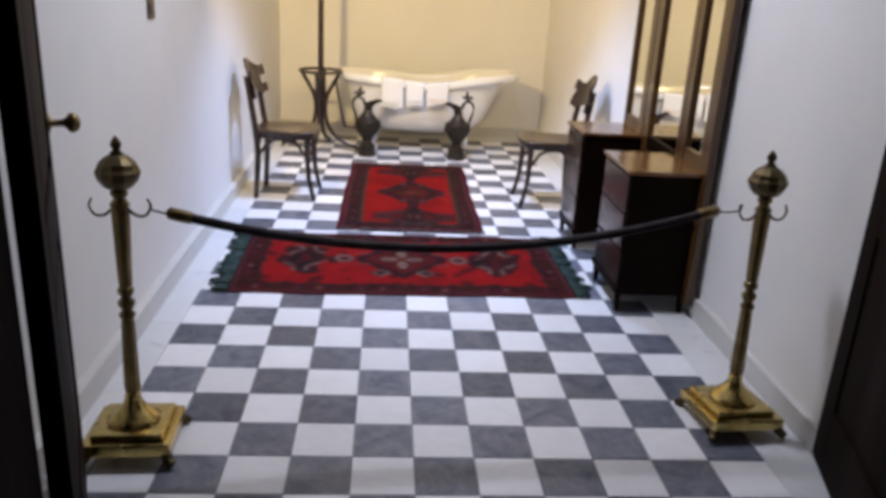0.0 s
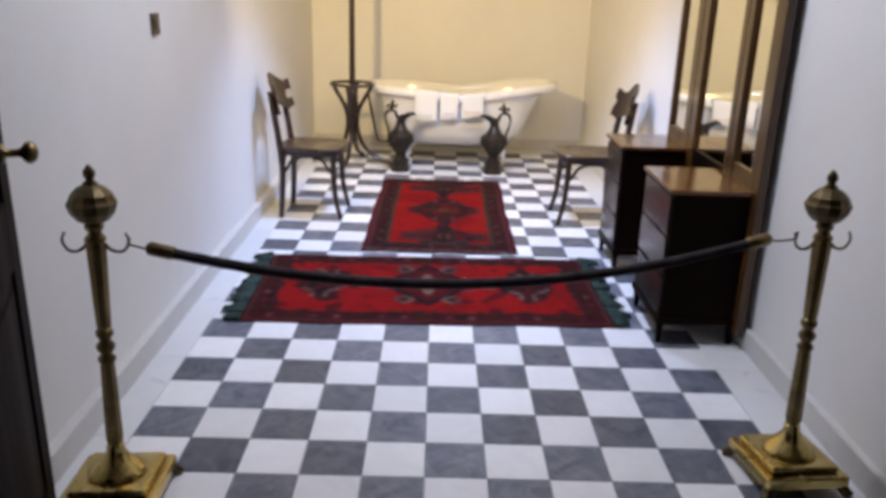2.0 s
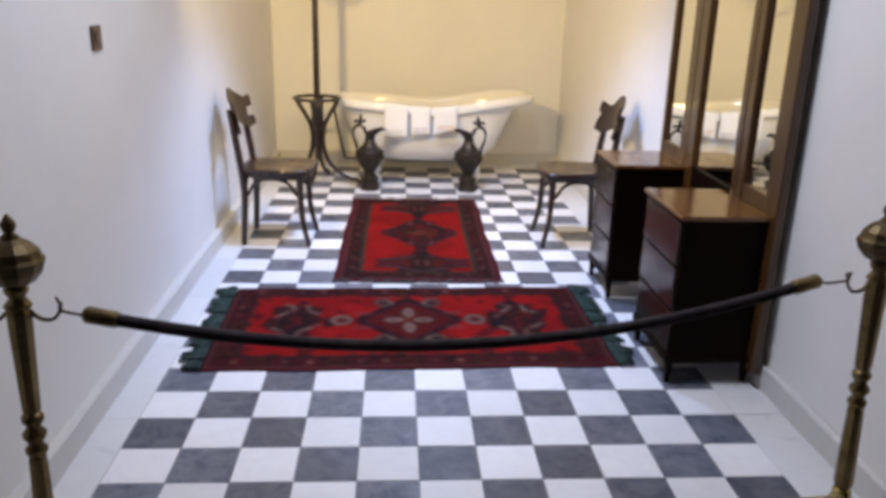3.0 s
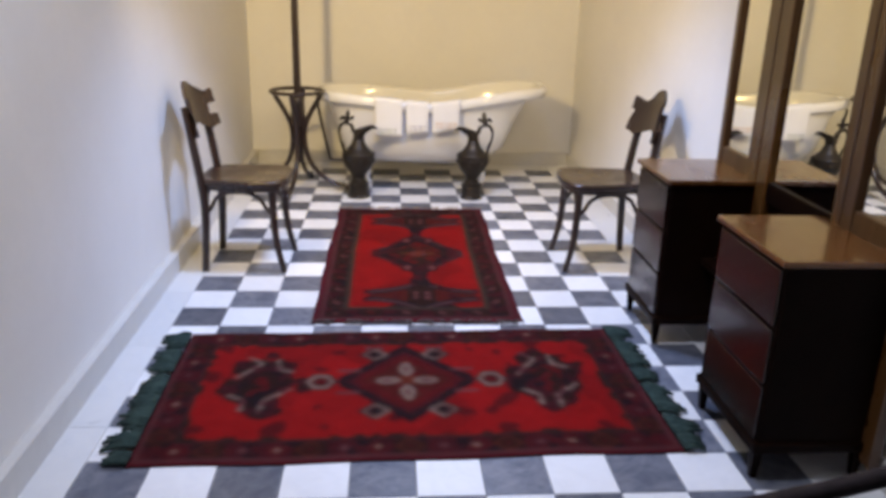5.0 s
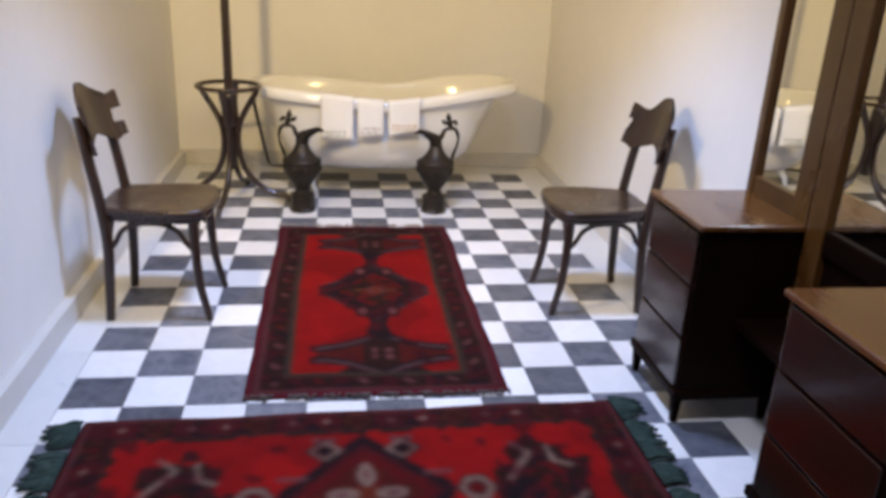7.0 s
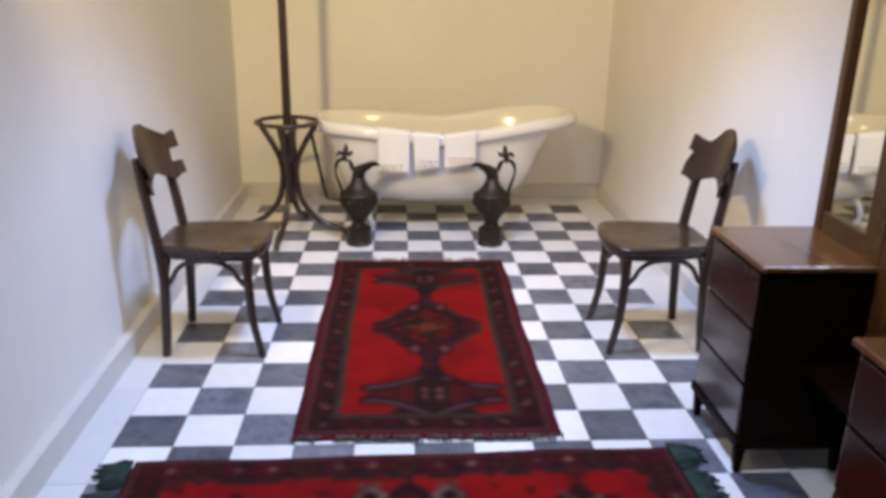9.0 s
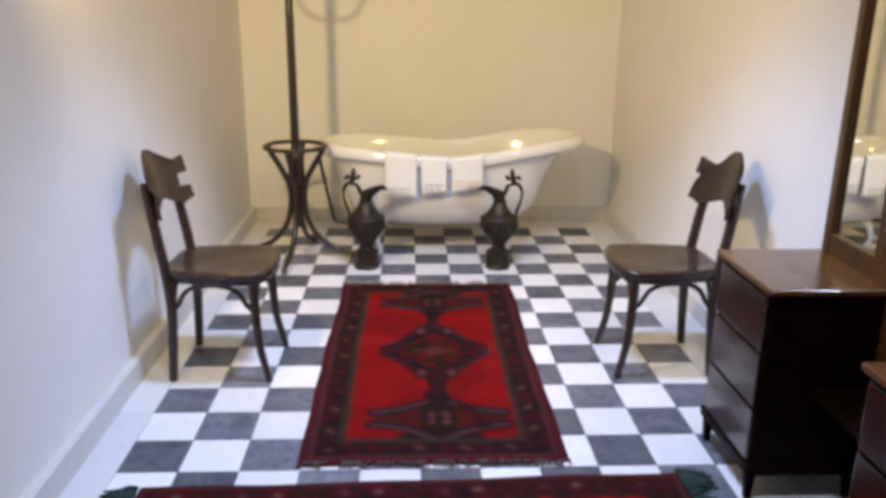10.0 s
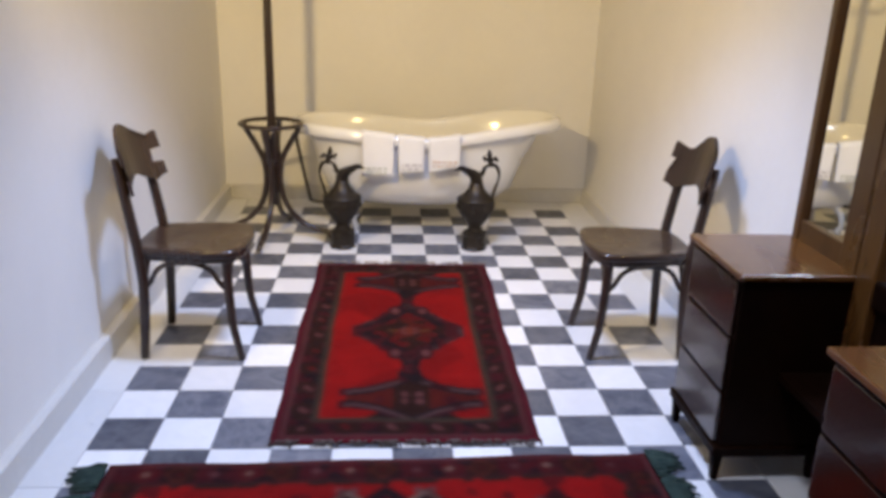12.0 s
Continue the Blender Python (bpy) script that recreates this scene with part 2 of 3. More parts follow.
# ---------------------------------------------------------------- doors
def door_leaf(name, hinge, tip, swing, label):
    """A heavy old panelled leaf, standing open into the room; its knobs are near the free edge."""
    hinge, tip = Vector(hinge), Vector(tip)
    d = tip - hinge
    width, turn = d.length, math.degrees(math.atan2(d.y, d.x))
    leaf = thing(name, pose(hinge.x, hinge.y, 0.012, 0, 0, turn), label, "door", "", "structure")
    t = 0.022
    part("leaf_core", block((0, -t + 0.008, 0), (width, t - 0.008, 2.38), 0.002), OLD_DOOR, leaf)
    for x0, x1 in ((0, 0.115), (width - 0.115, width)):
        part("stile", block((x0, -t, 0), (x1, t, 2.38), 0.004), OLD_DOOR, leaf)
    for z0, z1 in ((0, 0.22), (0.82, 0.98), (1.62, 1.74), (2.24, 2.38)):
        part("rail", block((0.115, -t, z0), (width - 0.115, t, z1), 0.004), OLD_DOOR, leaf)
    for z0, z1 in ((0.22, 0.82), (0.98, 1.62), (1.74, 2.24)):
        part("panel", block((0.15, -t + 0.002, z0 + 0.035), (width - 0.15, t - 0.002, z1 - 0.035), 0.009, 3), OLD_DOOR, leaf)
    for s in (-1,) if swing else ():
        bm = lathe([(0.024, 0), (0.024, 0.004), (0.010, 0.008), (0.009, 0.035), (0.014, 0.042), (0.024, 0.05), (0.026, 0.06), (0.019, 0.071), (0.006, 0.076)], 20)
        bm.transform(pose(width - 0.055, s * t, 1.08, -90 * s, 0, 0))
        part("knob", bm, BRASS, leaf, "worn brass knob", True)
    if swing:
        part("edge_strip", block((width, -t * 0.9, 0), (width + 0.012, t * 0.9, 2.38), 0.004), LIT_DOOR_EDGE, leaf, "brown edge of the leaf, coloured as lit")
    return leaf


door_leaf("door_1", (0.250, -1.25), (-0.020, -0.53), 1, "dark panelled wooden door leaf standing open beside the brass post")
door_leaf("door_2", (2.150, -1.27), (2.400, -0.37), 0, "dark panelled wooden door leaf folded open against the wall")
for x0, x1 in ((DOOR_X0 - 0.10, DOOR_X0), (DOOR_X1, DOOR_X1 + 0.10)):
    setting("trim", block((x0 - 0.004, YF - 0.33, 0), (x1 + 0.004, YF + 0.004, DOOR_H - 0.1), 0.006), OLD_DOOR, "dark wooden jamb of the doorway", "door frame")
setting("trim", block((DOOR_X0 - 0.10, YF - 0.33, DOOR_H - 0.1), (DOOR_X1 + 0.10, YF + 0.004, DOOR_H), 0.006), OLD_DOOR, "dark wooden head of the doorway", "door frame")

# ---------------------------------------------------------------- wall switch
SWITCH_BROWN = surface("brown_bakelite", (0.10, 0.055, 0.04), (0.06, 0.033, 0.025), 0.4)
sw = thing("light_switch", pose(XL, 1.03, 1.30, 0, 0, 0), "small brown plastic switch plate on the wall", "switch")
part("plate", block((0, -0.046, -0.043), (0.009, 0.046, 0.043), 0.004), SWITCH_BROWN, sw)
part("rocker", block((0.009, -0.026, -0.022), (0.014, 0.026, 0.022), 0.002), SWITCH_BROWN, sw)

# ---------------------------------------------------------------- rugs
RED, DEEP, MAROON, BROWN, PINK, CREAM, NIGHT, GREEN, ORANGE = (
    (0.225, 0.0040, 0.0036), (0.075, 0.0035, 0.004), (0.037, 0.0045, 0.006), (0.017, 0.006, 0.004), (0.105, 0.034, 0.033),
    (0.175, 0.112, 0.082), (0.008, 0.005, 0.006), (0.014, 0.016, 0.011), (0.10, 0.015, 0.006))


def noisy(u, v, k=9.0):
    return noise.noise((u * k, v * k, 3.7))


def step(v, q):
    return math.floor(v / q + 0.5) * q


def border_colour(along, across, wide):
    """The band of flowers: across runs 0 (outside) to 1 (inside)."""
    if across < 0.10:
        return MAROON if across > 0.07 else (0.100, 0.010, 0.014)
    if across < 0.17:
        return PINK
    if across > 0.93:
        return GREEN
    if across > 0.86:
        return MAROON
    period = along % wide - wide / 2
    c = (across - 0.52) / 0.30
    kind = int(along // wide) % 3
    d = abs(period) / (wide * 0.42) + abs(c)
    if d < 0.34:
        return (CREAM, DEEP, PINK)[kind]
    if d < 0.62:
        return (DEEP, BROWN, MAROON)[kind]
    if 0.95 < d < 1.12:
        return (DEEP, ORANGE, DEEP)[kind]
    return NIGHT if noisy(along * 2, across * 0.3) > 0.25 else BROWN if kind == 1 else MAROON


HOOKS = (((-0.07, 0.21), (-0.018, 0.155), (-0.102, 0.034)), ((0.04, 0.178), (0.047, 0.106), (0.10, 0.080)), ((-0.104, -0.088), (-0.051, -0.125), (-0.055, -0.195)), ((0.103, -0.052), (0.015, -0.128), (0.008, -0.213)))


def runner(u, v, half_u, half_v):
    """The red rug with a flower cross, lozenges and two hooked medallions; u runs along it."""
    band = 0.132
    edge_u, edge_v = half_u - abs(u), half_v - abs(v)
    edge = min(edge_u, edge_v)
    if edge < band:
        along = (u if edge_v < edge_u else v) + 3.0
        return border_colour(along, edge / band, 0.105)
    v -= 0.03
    au, av = abs(u), abs(v)
    # cross of four petals
    if (au - 0.068) ** 2 / 0.047 ** 2 + av ** 2 / 0.027 ** 2 < 1:
        return PINK if (au - 0.07) ** 2 / 0.024 ** 2 + av ** 2 / 0.013 ** 2 < 1 else CREAM
    if au ** 2 / 0.024 ** 2 + (av - 0.088) ** 2 / 0.055 ** 2 < 1:
        return PINK if au ** 2 / 0.011 ** 2 + (av - 0.090) ** 2 / 0.026 ** 2 < 1 else CREAM
    if au < 0.03 and av < 0.03:
        return ORANGE
    if abs(au - 0.214) < 0.040 and abs(av - 0.085) < 0.012:
        return PINK
    diamond = step(au, 0.016) / 0.262 + step(av, 0.016) / 0.285
    if diamond < 0.62:
        return (0.055, 0.006, 0.004) if noisy(u, v, 22) < 0.2 else DEEP
    if diamond < 0.78:
        return DEEP
    if diamond < 1.03:
        return NIGHT if diamond > 0.88 else MAROON
    # small lozenges with light rims
    for cu, cv in ((0.117, 0.214),):
        d = (abs(au - cu) / 0.052 + abs(av - cv) / 0.052)
        if d < 0.5:
            return NIGHT
        if d < 1.0:
            return CREAM if d > 0.72 else MAROON
        if d < 1.25:
            return MAROON
        if abs(abs(au - cu) - 0.022) < 0.012 and abs(v - cv - 0.054) < 0.011:
            return PINK
    d = max(abs(au - 0.315) * 0.9 + abs(av) * 0.5, abs(av)) / 0.05
    if d < 0.45:
        return DEEP
    if d < 0.95:
        return CREAM if d > 0.66 else MAROON
    if d < 1.15:
        return MAROON
    # side medallions with hooked strokes
    mu, mv = u - math.copysign(0.525, u), v
    for line in HOOKS:
        for (ax, ay), (bx, by) in zip(line, line[1:]):
            f = max(0.0, min(1.0, ((mu - ax) * (bx - ax) + (mv - ay) * (by - ay)) / ((bx - ax) ** 2 + (by - ay) ** 2)))
            if math.hypot(mu - ax - f * (bx - ax), mv - ay - f * (by - ay)) < 0.0072:
                return CREAM if noisy(u, v, 17) > -0.25 else PINK
    d = math.hypot(step(mu, 0.014) / 0.145, step(mv, 0.014) / 0.235) + 0.5 * noisy(u, v, 13)
    if d < 0.35:
        return BROWN if noisy(u, v, 26) > -0.1 else DEEP
    if d < 0.62:
        return NIGHT if noisy(u, v, 21) > 0.05 else MAROON
    if d < 0.95:
        return MAROON if noisy(u, v, 24) > -0.05 else BROWN
    if noisy(u, v, 11) > 0.42:
        return DEEP
    if edge < band + 0.014 and noisy(u, v, 20) > 0.02:
        return BROWN
    return RED if noisy(u, v, 4) > -0.28 else (0.175, 0.0036, 0.0034)


def carpet(u, v, half_u, half_v):
    """The red rug with a dark hexagon in its middle and half medallions at both ends; v runs along it."""
    band = 0.152
    edge_u, edge_v = half_u - abs(u), half_v - abs(v)
    edge = min(edge_u, edge_v)
    if edge < band:
        along = (v if edge_u < edge_v else u) + 3.0
        across = edge / band
        if across < 0.2:
            return (0.085, 0.008, 0.014) if across < 0.14 else MAROON
        if across < 0.29:
            return PINK
        if across > 0.84:
            return (0.030, 0.022, 0.014)
        period = (along % 0.16) - 0.08
        if abs(period + 0.12 * (across - 0.55)) < 0.012 and 0.48 < across < 0.72:
            return PINK if noisy(u, v, 7) > -0.2 else DEEP
        if abs(period) < 0.045 and 0.36 < across < 0.8:
            return BROWN
        return NIGHT if noisy(u, v, 26) > 0.2 else MAROON if noisy(u, v, 12) > -0.3 else BROWN
    u -= 0.028
    au, av = abs(u), abs(v)
    # middle: rosette with two long petals in a stepped hexagon
    if au < 0.095 and av < 0.011 or av < 0.045 and au < 0.011:
        return ORANGE if au < 0.05 else (0.085, 0.034, 0.012)
    r = math.hypot(u, v)
    if r < 0.042:
        return PINK if r > 0.024 else NIGHT
    # two buds above and below the hexagon
    bud = math.hypot((au - 0.063) / 0.036, (av - 0.225) / 0.058)
    if bud < 1:
        return PINK if bud < 0.5 else MAROON if bud < 0.75 else NIGHT
    d = 0.13 * noisy(au, av, 16) + step(au, 0.016) / 0.250 + max(step(av, 0.016) - 0.03, 0) / 0.29
    if d < 0.42:
        return (0.060, 0.006, 0.004) if noisy(u, v, 20) > -0.1 else BROWN
    if d < 0.60:
        return DEEP if noisy(u, v, 20) > 0 else BROWN
    if d < 0.85:
        return NIGHT if noisy(u, v, 16) > -0.12 else MAROON
    if d < 1.0:
        return MAROON if noisy(u, v, 24) > 0 else (0.030, 0.016, 0.017)
    # stem from the hexagon to the end medallions
    if 0.2 < av < 0.48 and au < 0.030 + 0.9 * abs(av - 0.35) ** 1.5 + 0.02 * noisy(u, v, 18):
        return NIGHT if noisy(u, v, 22) > -0.1 else MAROON
    # end medallions: lozenges with hollow sides and forked tips, drawn in a pale line
    w = abs(av - 0.605)
    side = 0.046 + 0.112 * max(1 - au / 0.25, 0) ** 1.7
    if au < 0.25:
        gap = w - side
        if abs(gap) < 0.0085:
            return (0.075, 0.036, 0.036) if noisy(u, v, 13) > -0.3 else MAROON
        if gap < 0:
            if abs(au - 0.028) < 0.012 and 0.008 < w < 0.042:
                return PINK
            if gap > -0.03:
                return NIGHT
            return BROWN if au < 0.07 else (0.060, 0.006, 0.004) if noisy(u, v, 18) > -0.2 else MAROON
        if gap < 0.030 + 0.012 * noisy(u, v, 20):
            return NIGHT if gap < 0.018 else MAROON
    elif au < 0.272 and abs(w - 0.046) < 0.028:
        return MAROON
    if av > 0.68 and au < 0.10 + (av - 0.68):
        return NIGHT if noisy(u, v, 15) > 0.05 else BROWN
    return (0.195, 0.0036, 0.0031) if noisy(u, v, 4) > -0.3 else (0.150, 0.0030, 0.0028)


wool, _n, _l, _s = material("wool_pile")
_a = _n.new("ShaderNodeVertexColor")
_a.layer_name = "dye"
_co = _n.new("ShaderNodeTexCoord").outputs["Object"]
_fuzz = noise_out(_n, _l, _co, 220, 2)
_worn = noise_out(_n, _l, _co, 6, 5, 0.65, 0.4)
_hsv = _n.new("ShaderNodeHueSaturation")
_l.new(_a.outputs[0], _hsv.inputs["Color"])
_l.new(ramp(_n, _l, _worn, 0.25, 0.75, 0.72, 1.15), _hsv.inputs["Value"])
_l.new(mix(_n, _l, ramp(_n, _l, _fuzz, 0.4, 0.8, 0.0, 0.45), _hsv.outputs[0], (0.02, 0.006, 0.008)), _s.inputs["Base Color"])
_s.inputs["Roughness"].default_value = 0.95
_s.inputs["Sheen Weight"].default_value, _s.inputs["Sheen Roughness"].default_value = 0.0, 0.6
_s.inputs["Specular IOR Level"].default_value = 0.08
bump(_n, _l, _s, _fuzz, 0.8, 0.004)
WOOL = wool


def rug(name, centre, turn, half_u, half_v, draw, label, wave):
    cell = 0.0085
    nx, ny = int(2 * half_u / cell), int(2 * half_v / cell)
    base = thing(name, pose(centre[0], centre[1], 0.001, 0, 0, turn), label, "rug")

    def place(i, j):
        u, v = (i / nx - 0.5) * 2 * half_u, (j / ny - 0.5) * 2 * half_v
        lift = 0.009 + 0.0022 * noise.noise((u * 5, v * 5, 1.3)) + 0.0012 * noise.noise((u * 19, v * 19, 8.1))
        edge = min(half_u - abs(u), half_v - abs(v))
        if edge < 0.012:
            lift *= 0.35 + 0.65 * max(edge, 0) / 0.012
        return (u + wave * noise.noise((v * 3.1, 0.4, 2.2)) * (abs(u) / half_u), v + wave * noise.noise((u * 3.1, 4.4, 1.2)) * (abs(v) / half_v), lift)

    verts = [place(i, j) for j in range(ny + 1) for i in range(nx + 1)]
    faces = [(j * (nx + 1) + i, j * (nx + 1) + i + 1, (j + 1) * (nx + 1) + i + 1, (j + 1) * (nx + 1) + i) for j in range(ny) for i in range(nx)]
    rim = [j * (nx + 1) for j in range(ny, 0, -1)] + list(range(nx)) + [j * (nx + 1) + nx for j in range(ny)] + [ny * (nx + 1) + i for i in range(nx, 0, -1)]
    low = len(verts)
    verts += [(verts[k][0], verts[k][1], 0.0) for k in rim]
    m = len(rim)
    faces += [(rim[k], low + k, low + (k + 1) % m, rim[(k + 1) % m]) for k in range(m)]
    mesh = bpy.data.meshes.new("pile")
    mesh.from_pydata(verts, [], faces)
    dye = mesh.color_attributes.new("dye", "FLOAT_COLOR", "CORNER")
    knots = np.array([[draw(((i + 0.5) / nx - 0.5) * 2 * half_u, ((j + 0.5) / ny - 0.5) * 2 * half_v, half_u, half_v) for i in range(nx)] for j in range(ny)])
    for _ in range(3):
        # worn pile: each knot runs a little into its neighbours
        p = np.pad(knots, ((1, 1), (1, 1), (0, 0)), mode="edge")
        knots = 0.36 * knots + 0.16 * (p[:-2, 1:-1] + p[2:, 1:-1] + p[1:-1, :-2] + p[1:-1, 2:])
    cols = []
    for j in range(ny):
        for i in range(nx):
            cols += [(*knots[j, i], 1.0)] * 4
    cols += [(*MAROON, 1.0)] * (4 * m)
    dye.data.foreach_set("color", np.array(cols, dtype=np.float32).ravel())
    for p in mesh.polygons:
        p.use_smooth = True
    mesh.materials.append(WOOL)
    pile = new("woven_field", mesh)
    pile.parent = base
    return base


def fringe(parent, name, half, side, length, count, radius, mat, label, seed, axis="u", clumps=13):
    """Tassels along one end; axis u: the end faces along the rug's x."""
    r = random.Random(seed)
    bm = bmesh.new()
    for k in range(count):
        clump = k % clumps
        s = (clump + 0.5 + 0.30 * math.sin(clump * 2.4) + r.gauss(0, 0.29)) / clumps * 2 - 1
        s = max(-1.0, min(1.0, s))
        reach = length * r.uniform(0.62, 1.1) * (0.85 + 0.3 * math.sin(clump * 1.7) ** 2)
        drift = r.uniform(-0.022, 0.022)
        a, b = (half[0] - 0.006, s * half[1]) if axis == "u" else (s * half[0], half[1] - 0.006)
        pts = []
        for q in range(4):
            f = q / 3
            out, along = reach * f, drift * f * f + r.uniform(-0.004, 0.004)
            z = 0.007 * (1 - f) + radius + 0.004 * r.random() + 0.006 * math.sin(f * 3.1)
            pts.append(Vector(((a + out) * side, b + along, z)) if axis == "u" else Vector((a + along, (b + out) * side, z)))
        tube(pts, lambda f, g=r.uniform(0.8, 1.3): radius * g * (0.7 + 0.6 * math.sin(math.pi * min(f + 0.15, 1))), 5, bm)
    return tagged(part(name, bm, mat, parent, label, True), kind="stuff")


GREEN_WOOL = surface("green_wool", (0.022, 0.050, 0.038), (0.009, 0.021, 0.017), 0.95, scale=25, fine=160, relief=0.5)
PALE_WOOL = surface("pale_wool", (0.40, 0.34, 0.27), (0.24, 0.19, 0.15), 0.95, scale=25, fine=160, relief=0.5)
# Fringe wool for the near end, its shadow put into the colour.
SHADED_WOOL = surface("shaded_wool", (0.10, 0.075, 0.065), (0.05, 0.038, 0.034), 0.95, scale=25, fine=160, relief=0.5)
rug_a = rug("red_rug", (0.986, 1.453), 1.3, 0.870, 0.474, runner, "red wool rug with dark border, lozenges and green tassels", 0.012)
for s in (-1, 1):
    fringe(rug_a, "fringe", (0.870, 0.468), s, 0.088, 280, 0.0055, GREEN_WOOL, "dark green tassels", 11 + s)
rug_b = rug("red_rug", (1.050, 2.922), -0.4, 0.461, 0.902, carpet, "long red wool rug with dark maroon border and medallions", 0.014)
for s in (-1, 1):
    fringe(rug_b, "fringe", (0.462, 0.902), s, 0.030, 110, 0.0026, PALE_WOOL if s > 0 else SHADED_WOOL, "short worn fringe", 21 + s, "v", 22)

# ---------------------------------------------------------------- bentwood chairs
def bentwood_chair(m, label):
    """Faces along its own +x; back legs at x = 0."""
    chair = thing("bentwood_chair", m, label, "chair", "pair of bentwood chairs")
    # seat: a rounded trapezium, slightly dished
    outline = [Vector((p.x * 0.925, p.y, 0)) for p in spline([(-0.005, -0.150, 0), (0.10, -0.185, 0), (0.28, -0.205, 0), (0.400, -0.190, 0), (0.440, -0.10, 0), (0.448, 0, 0), (0.440, 0.10, 0), (0.400, 0.190, 0), (0.28, 0.205, 0), (0.10, 0.185, 0), (-0.005, 0.150, 0), (-0.022, 0, 0)], 5, True)]
    centre = Vector((0.21, 0, 0))
    bm = bmesh.new()
    rings = []
    for scale, z in ((0.96, 0.436), (1.0, 0.442), (1.0, 0.462), (0.975, 0.470), (0.90, 0.469), (0.6, 0.463), (0.25, 0.460)):
        rings.append([bm.verts.new(centre + (p - centre) * scale + Vector((0, 0, z))) for p in outline])
    n = len(outline)
    for a, b in zip(rings, rings[1:]):
        for k in range(n):
            bm.faces.new((a[k], a[(k + 1) % n], b[(k + 1) % n], b[k]))
    bm.faces.new(rings[-1])
    bm.faces.new(list(reversed(rings[0])))
    part("seat", bm, BENTWOOD, chair, "", True)
    rim = [Vector((p.x * 0.89 + 0.022, p.y * 0.89, 0.428)) for p in outline]
    part("seat_ring", tube(rim, 0.016, 8, None, True), BENTWOOD, chair, "", True)
    for s in (-1, 1):
        part("leg", tube(spline([(0.345, s * 0.158, 0.438), (0.349, s * 0.163, 0.30), (0.360, s * 0.168, 0.15), (0.394, s * 0.176, 0.0)], 6), lambda f: 0.0215 - 0.007 * f, 10), BENTWOOD, chair, "", True)
        post = spline([(0.0, s * 0.176, 0.0), (0.010, s * 0.172, 0.15), (0.016, s * 0.166, 0.32), (0.004, s * 0.162, 0.46), (-0.019, s * 0.160, 0.62), (-0.038, s * 0.152, 0.73), (-0.054, s * 0.144, 0.815)], 6)
        part("back_post", tube(post, lambda f: 0.0175 + 0.004 * math.sin(math.pi * f), 10), BENTWOOD, chair, "", True)
        side = spline([(0.018, s * 0.168, 0.300), (0.046, s * 0.166, 0.328), (0.076, s * 0.166, 0.378), (0.13, s * 0.168, 0.406), (0.225, s * 0.166, 0.406), (0.284, s * 0.164, 0.378), (0.316, s * 0.164, 0.328), (0.348, s * 0.165, 0.300)], 5)
        part("brace", tube(side, lambda f: 0.0105 + 0.005 * abs(2 * f - 1) ** 6, 8), BENTWOOD, chair, "", True)
    for x, drop in ((0.348, 0.30), (0.016, 0.30)):
        arch = spline([(x, -0.164, drop), (x, -0.134, 0.328), (x, -0.104, 0.378), (x, -0.05, 0.406), (x, 0.05, 0.406), (x, 0.104, 0.378), (x, 0.134, 0.328), (x, 0.164, drop)], 5)
        part("brace", tube(arch, lambda f: 0.0105 + 0.005 * abs(2 * f - 1) ** 6, 8), BENTWOOD, chair, "", True)
    # back board: bowed plywood with a crest, two ears on each side
    half = [(0.0, 0.920), (0.025, 0.916), (0.05, 0.902), (0.075, 0.876), (0.10, 0.854), (0.13, 0.844), (0.16, 0.850), (0.203, 0.864), (0.205, 0.796), (0.150, 0.790), (0.150, 0.740), (0.200, 0.738), (0.203, 0.686), (0.172, 0.680), (0.150, 0.668), (0.120, 0.678), (0.08, 0.702), (0.04, 0.714), (0.0, 0.718)]
    prof = half + [(-y, z) for y, z in reversed(half[1:-1])]
    bm = bmesh.new()

    def bowed(y, z, out):
        return Vector((-0.048 - 0.24 * (z - 0.73) + 0.056 * (abs(y) / 0.2) ** 2.1 + out, y, z))

    face = bm.faces.new([bm.verts.new((0, y, z)) for y, z in prof])
    bmesh.ops.triangulate(bm, faces=[face])
    for cut in (-0.18, -0.165, -0.15, -0.13, -0.1, -0.07, -0.035, 0.0, 0.035, 0.07, 0.1, 0.13, 0.15, 0.165, 0.18):
        bmesh.ops.bisect_plane(bm, geom=bm.verts[:] + bm.edges[:] + bm.faces[:], plane_co=(0, cut, 0), plane_no=(0, 1, 0))
    back = bmesh.ops.duplicate(bm, geom=bm.verts[:] + bm.edges[:] + bm.faces[:])
    copies = {v for v in back["geom"] if isinstance(v, bmesh.types.BMVert)}
    front_rim = [e for e in bm.edges if e.is_boundary and e.verts[0] not in copies]
    pair = back["vert_map"]
    for e in front_rim:
        a, b = e.verts
        bm.faces.new((a, b, pair[b], pair[a]))
    for v in bm.verts:
        v.co = bowed(v.co.y, v.co.z, -0.004 if v in copies else 0.008)
    part("backrest", bm, BENTWOOD, chair)
    return chair


bentwood_chair(pose(0.006, 2.850, 0, 0, 0, -2.5), "dark brown bentwood chair with notched plywood back by the wall")
bentwood_chair(pose(2.222, 2.840, 0, 0, 0, 180.5), "dark brown bentwood chair with notched back beside the dressing table")

